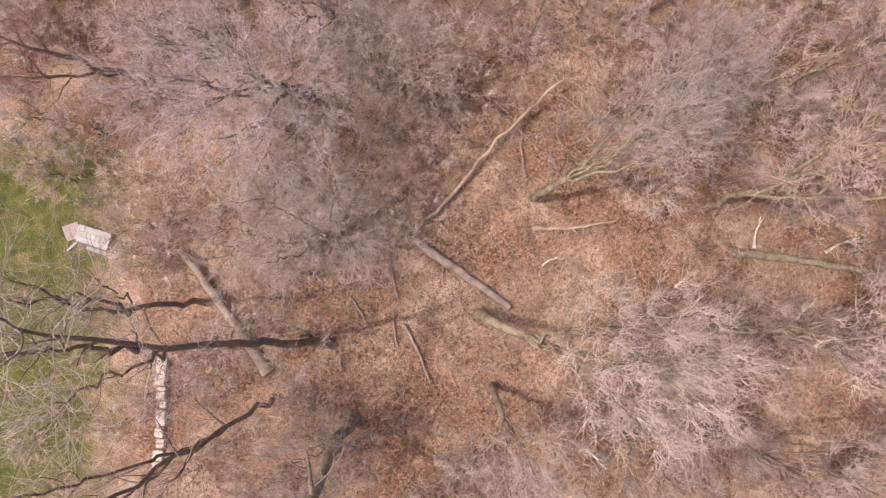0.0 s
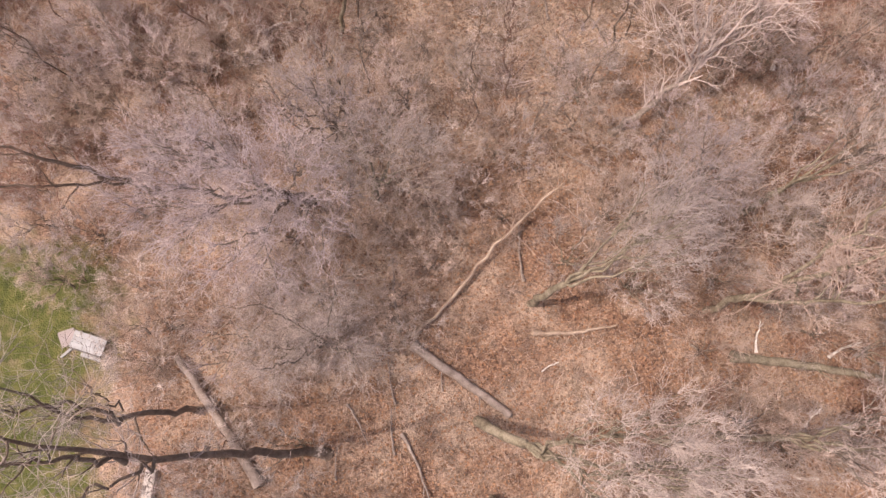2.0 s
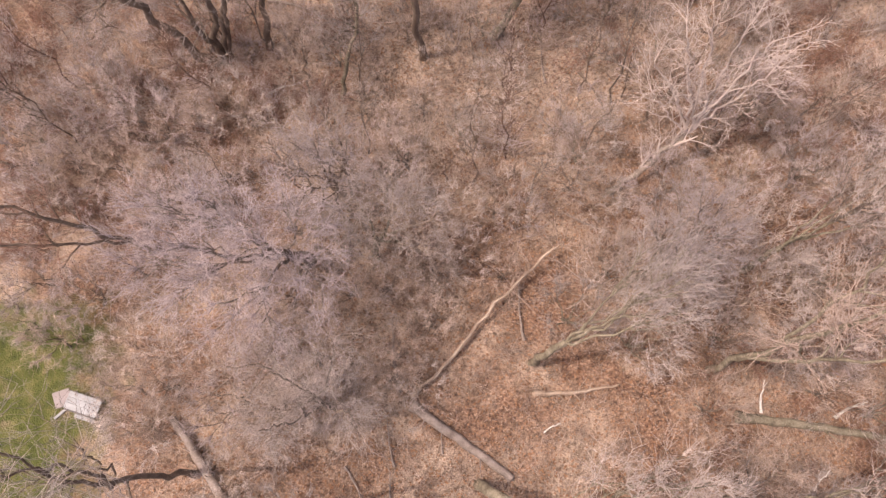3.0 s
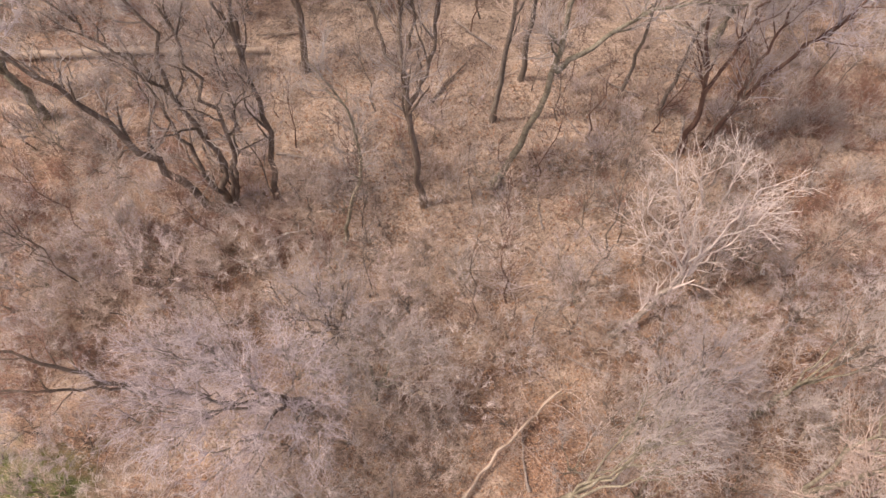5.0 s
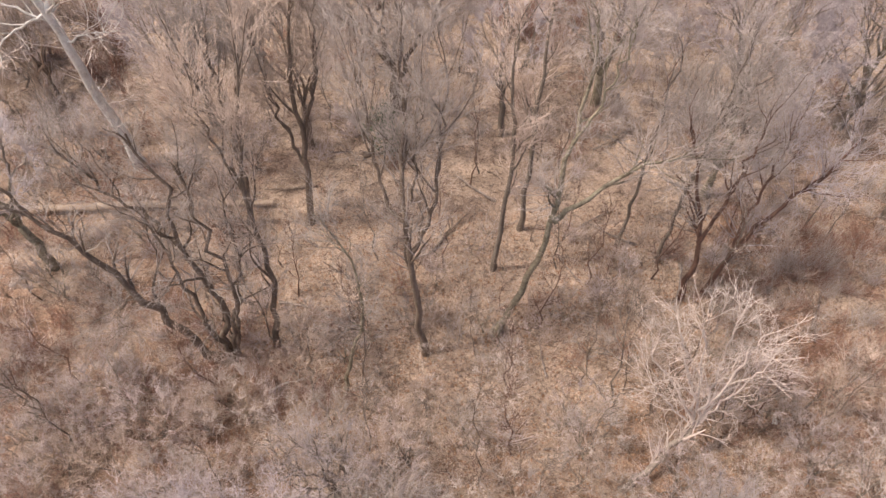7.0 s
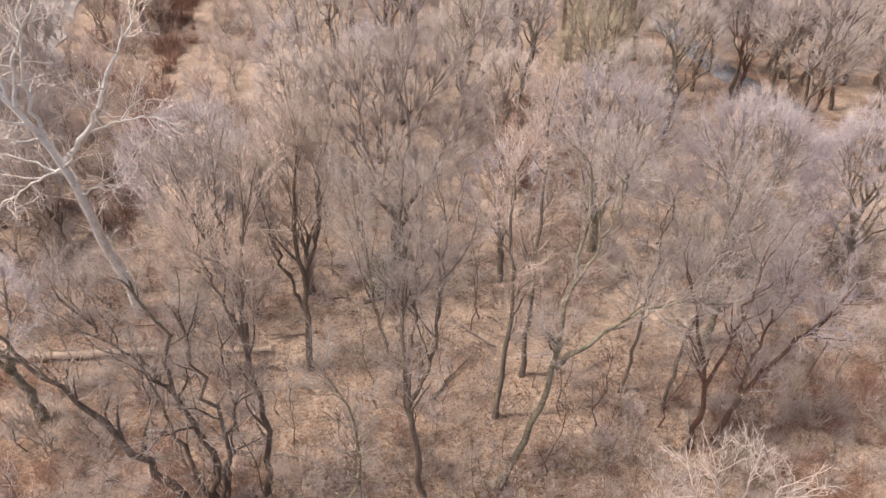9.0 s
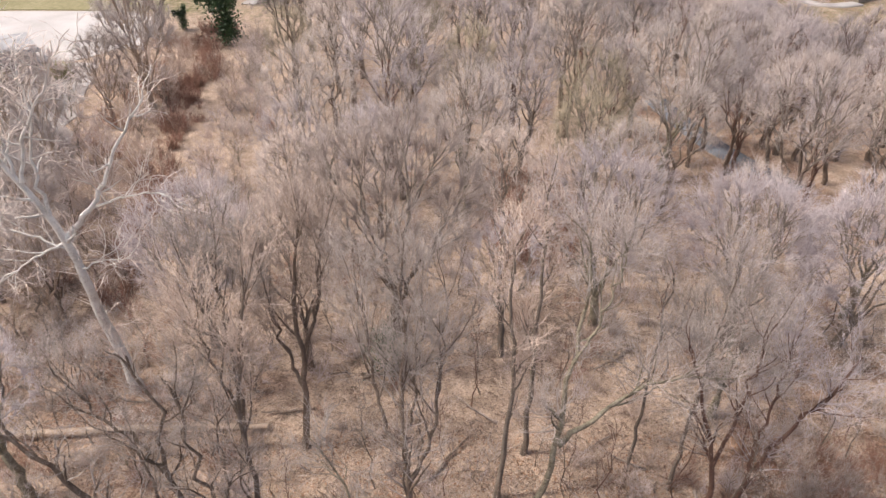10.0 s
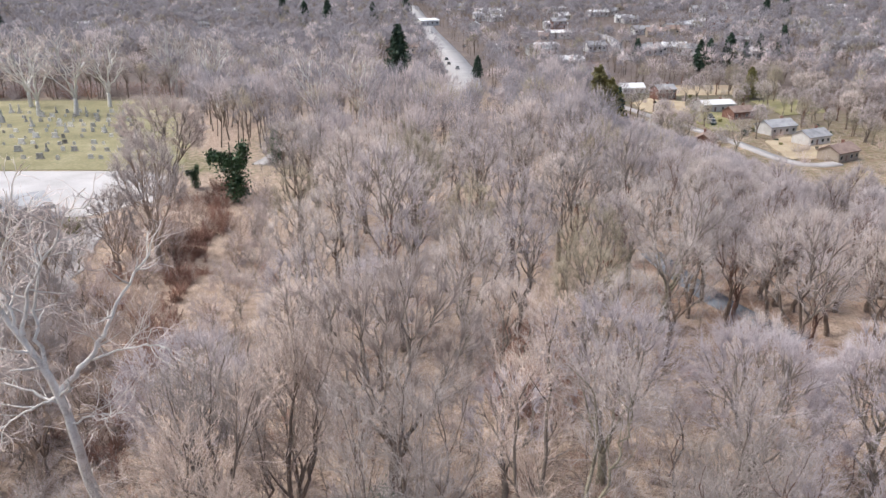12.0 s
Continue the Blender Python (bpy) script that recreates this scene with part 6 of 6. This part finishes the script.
# ---- things at the lawn's edge ----
def garden_bench():
    root = tagged(new("garden_bench"), "broken white wooden bench lying on the lawn", "bench")
    for i in range(3):
        bm = bmesh.new()
        box(bm, -0.85, -0.42 + 0.285 * i, 0.42, 0.85, -0.14 + 0.285 * i, 0.47)
        bmesh.ops.bevel(bm, geom=bm.edges[:], offset=0.01, segments=1, affect="EDGES")
        part("seat_board", bm, WHITE_PAINT, root)
    # added dark strip standing in for the shaded gap below the boards
    bm = bmesh.new()
    box(bm, -0.8, -0.50, 0.28, 0.8, -0.43, 0.40)
    part("apron", bm, GAP_SHADE, root)
    bm = bmesh.new()
    box(bm, -0.3, -0.72, 0.12, 0.75, -0.54, 0.17)
    part("foot_rail", bm, WHITE_PAINT, root)
    for x, y in ((-0.75, -0.36), (0.75, -0.36), (-0.75, 0.36), (0.75, 0.36)):
        bm = bmesh.new()
        box(bm, x - 0.05, y - 0.05, 0, x + 0.05, y + 0.05, 0.42)
        part("leg", bm, WHITE_PAINT, root)
    bm = bmesh.new()
    box(bm, -1.1, -1.15, 0.02, -0.98, -0.5, 0.10)
    bmesh.ops.rotate(bm, cent=(-1, -0.8, 0), matrix=Matrix.Rotation(radians(-30), 3, "Z"), verts=bm.verts[:])
    part("loose_leg", bm, WHITE_PAINT, root)
    root.matrix_basis = pose(-17.35, 1.65, 0, 0, 0, -17)
    bm = bmesh.new()
    box(bm, -0.42, -0.4, 0.02, 0.42, 0.4, 0.06)
    bmesh.ops.bevel(bm, geom=bm.edges[:], offset=0.015, segments=1, affect="EDGES")
    sheet = tagged(part("plastic_sheet", bm, PINK_PLASTIC, None), "faded pink plastic sheet on the grass", "sheet")
    sheet.matrix_basis = pose(-18.6, 1.95, 0.0, 6, 0, 20)


garden_bench()


def stone_row():
    root = tagged(new("stone_row"), "row of pale rectangular stones edging the lawn", "edging")
    root.location = (-13.8, -4.3, 0)
    y = 0.0
    rng = random.Random(4)
    for i, (ln, wd) in enumerate(((1.35, 0.5), (0.62, 0.42), (0.3, 0.3), (0.75, 0.45), (0.5, 0.42), (0.42, 0.4), (0.5, 0.5), (0.3, 0.4))):
        bm = bmesh.new()
        box(bm, -wd / 2, -ln, 0, wd / 2, 0, 0.38 - 0.02 * i)
        bmesh.ops.bevel(bm, geom=bm.edges[:], offset=0.03, segments=2, affect="EDGES")
        st = part("stone", bm, PALE_STONE, root)
        st.matrix_basis = pose(-0.02 * i * i * 0.3 + rng.uniform(-0.05, 0.05), y, -0.03, 0, 0, rng.uniform(-7, 4))
        y -= ln + rng.uniform(0.06, 0.16)


stone_row()


def broken_branch(x, y, ln, turn, r, material, label, seed, z=0.08):
    root = tagged(new("broken_branch"), label, "branch", "broken branches")
    P, R = stem([(0, 0, 0), (ln * 0.5, 0.06 * ln, 0.1), (ln, 0, 0.16)], r, r * 0.4, m=8, seed=seed, rough=0.03)
    w = Wood()
    w.tubes(P, R, 6)
    child("stick", w.mesh("stick", material), root)
    rng = np.random.default_rng(seed)
    sp, sr = offshoots(rng, P, R, 3, 0.3, (25, 60), (0.2 * ln, 0.45 * ln), 0.3, 0.7, r, 4, 0.15, 0)
    w = Wood()
    w.tubes(sp, sr, 4)
    child("side_twig", w.mesh("side_twig", material), root)
    root.matrix_basis = pose(x, y, ground_z(x, y) + z, 0, 0, turn)
    return root


WHITE_STICK = broken_branch(15.7, 1.4, 1.6, 80, 0.07, BARK_WHITE, "pale barkless broken branch", 81)
broken_branch(17.7, 16.4, 0.6, 75, 0.16, BARK_WHITE, "bright white split end of a broken log", 83, 0.15)
DARK_STICK = broken_branch(9.6, 24.2, 2.6, 30, 0.09, BARK_DARK, "dark rotting branch on the wood floor", 84)
BROWN_STICK = broken_branch(-2.2, -1.2, 2.2, 100, 0.06, LOG, "brown fallen branch in leaf litter", 82)
for x, y, a, s in ((19.3, 1.2, 25, 1.1), (17.8, -2.2, 48, 0.8), (20.5, 5.0, 160, 0.9), (14.6, 7.2, 140, 1.1), (18.2, -4.6, 170, 1.2), (17.6, 16.4, 60, 0.5), (-9.8, 18.4, 20, 1.4), (7.0, -8.6, -40, 1.0), (5.0, 0.4, 30, 0.6)):
    copy_thing(WHITE_STICK, spin(x, y, ground_z(x, y) + 0.08, radians(a), s))
for x, y, a, s in ((-2.0, 2.3, 97, 1.7), (-2.2, -3.6, 95, 1.0), (-1.9, -2.6, -65, 1.5), (0.1, -0.6, 90, 0.7), (4.2, 4.9, 95, 1.3), (-4.6, -1.2, -60, 1.0), (-5.0, -4.8, 88, 0.8), (-9.5, 2.0, 60, 1.3), (8.5, 26.0, 120, 1.2), (9.0, 30.5, 30, 1.3), (3.5, 33.0, 140, 1.6), (12.5, 29.0, 150, 1.5), (6.0, 14.0, 40, 1.0), (-3, 12, 75, 1.2)):
    copy_thing(BROWN_STICK, spin(x, y, ground_z(x, y) + 0.06, radians(a), s))
# reddish trunks on the creek flat
creek_tree = dome_tree(29.7, 76.4, 14.5, 3, 91, 3.4, 0.42, 300, 6, (4, 4, 4), 0.02, (0.7, 1.6), 0.3, bark=BARK_DARK, upper=BARK_RED, tw=TWIG_HAZE, label="reddish-brown bare tree beside the creek", lean=(1.8, 0.4))
for k, (x, y) in enumerate(((33.9, 73.3), (36.5, 71), (41.6, 67.7), (31.5, 70), (46, 74), (39, 78), (28.0, 72.0), (34, 84), (44, 83), (50, 72), (38, 92), (48, 92), (55, 80), (31, 80), (41, 74), (47, 66), (53, 88), (34, 98), (44, 100))):
    copy_thing(creek_tree, spin(x, y, ground_z(x, y) - 0.1, k * 1.3, 0.75 + 0.06 * (k % 6), 0.08 * math.sin(k * 2.2)))
for k in range(46):
    x, y = grow.uniform(-24, 26), grow.uniform(10, 52)
    copy_thing((BROWN_STICK, DARK_STICK)[k % 2], spin(x, y, ground_z(x, y) + 0.07, grow.uniform(0, 6.28), grow.uniform(0.6, 1.7)))
for k in range(24):
    x, y = grow.uniform(34, 66), grow.uniform(62, 108)
    copy_thing(creek_tree, spin(x, y, ground_z(x, y) - 0.1, k * 1.9, grow.uniform(0.75, 1.0), 0.06 * math.sin(k * 1.7)))
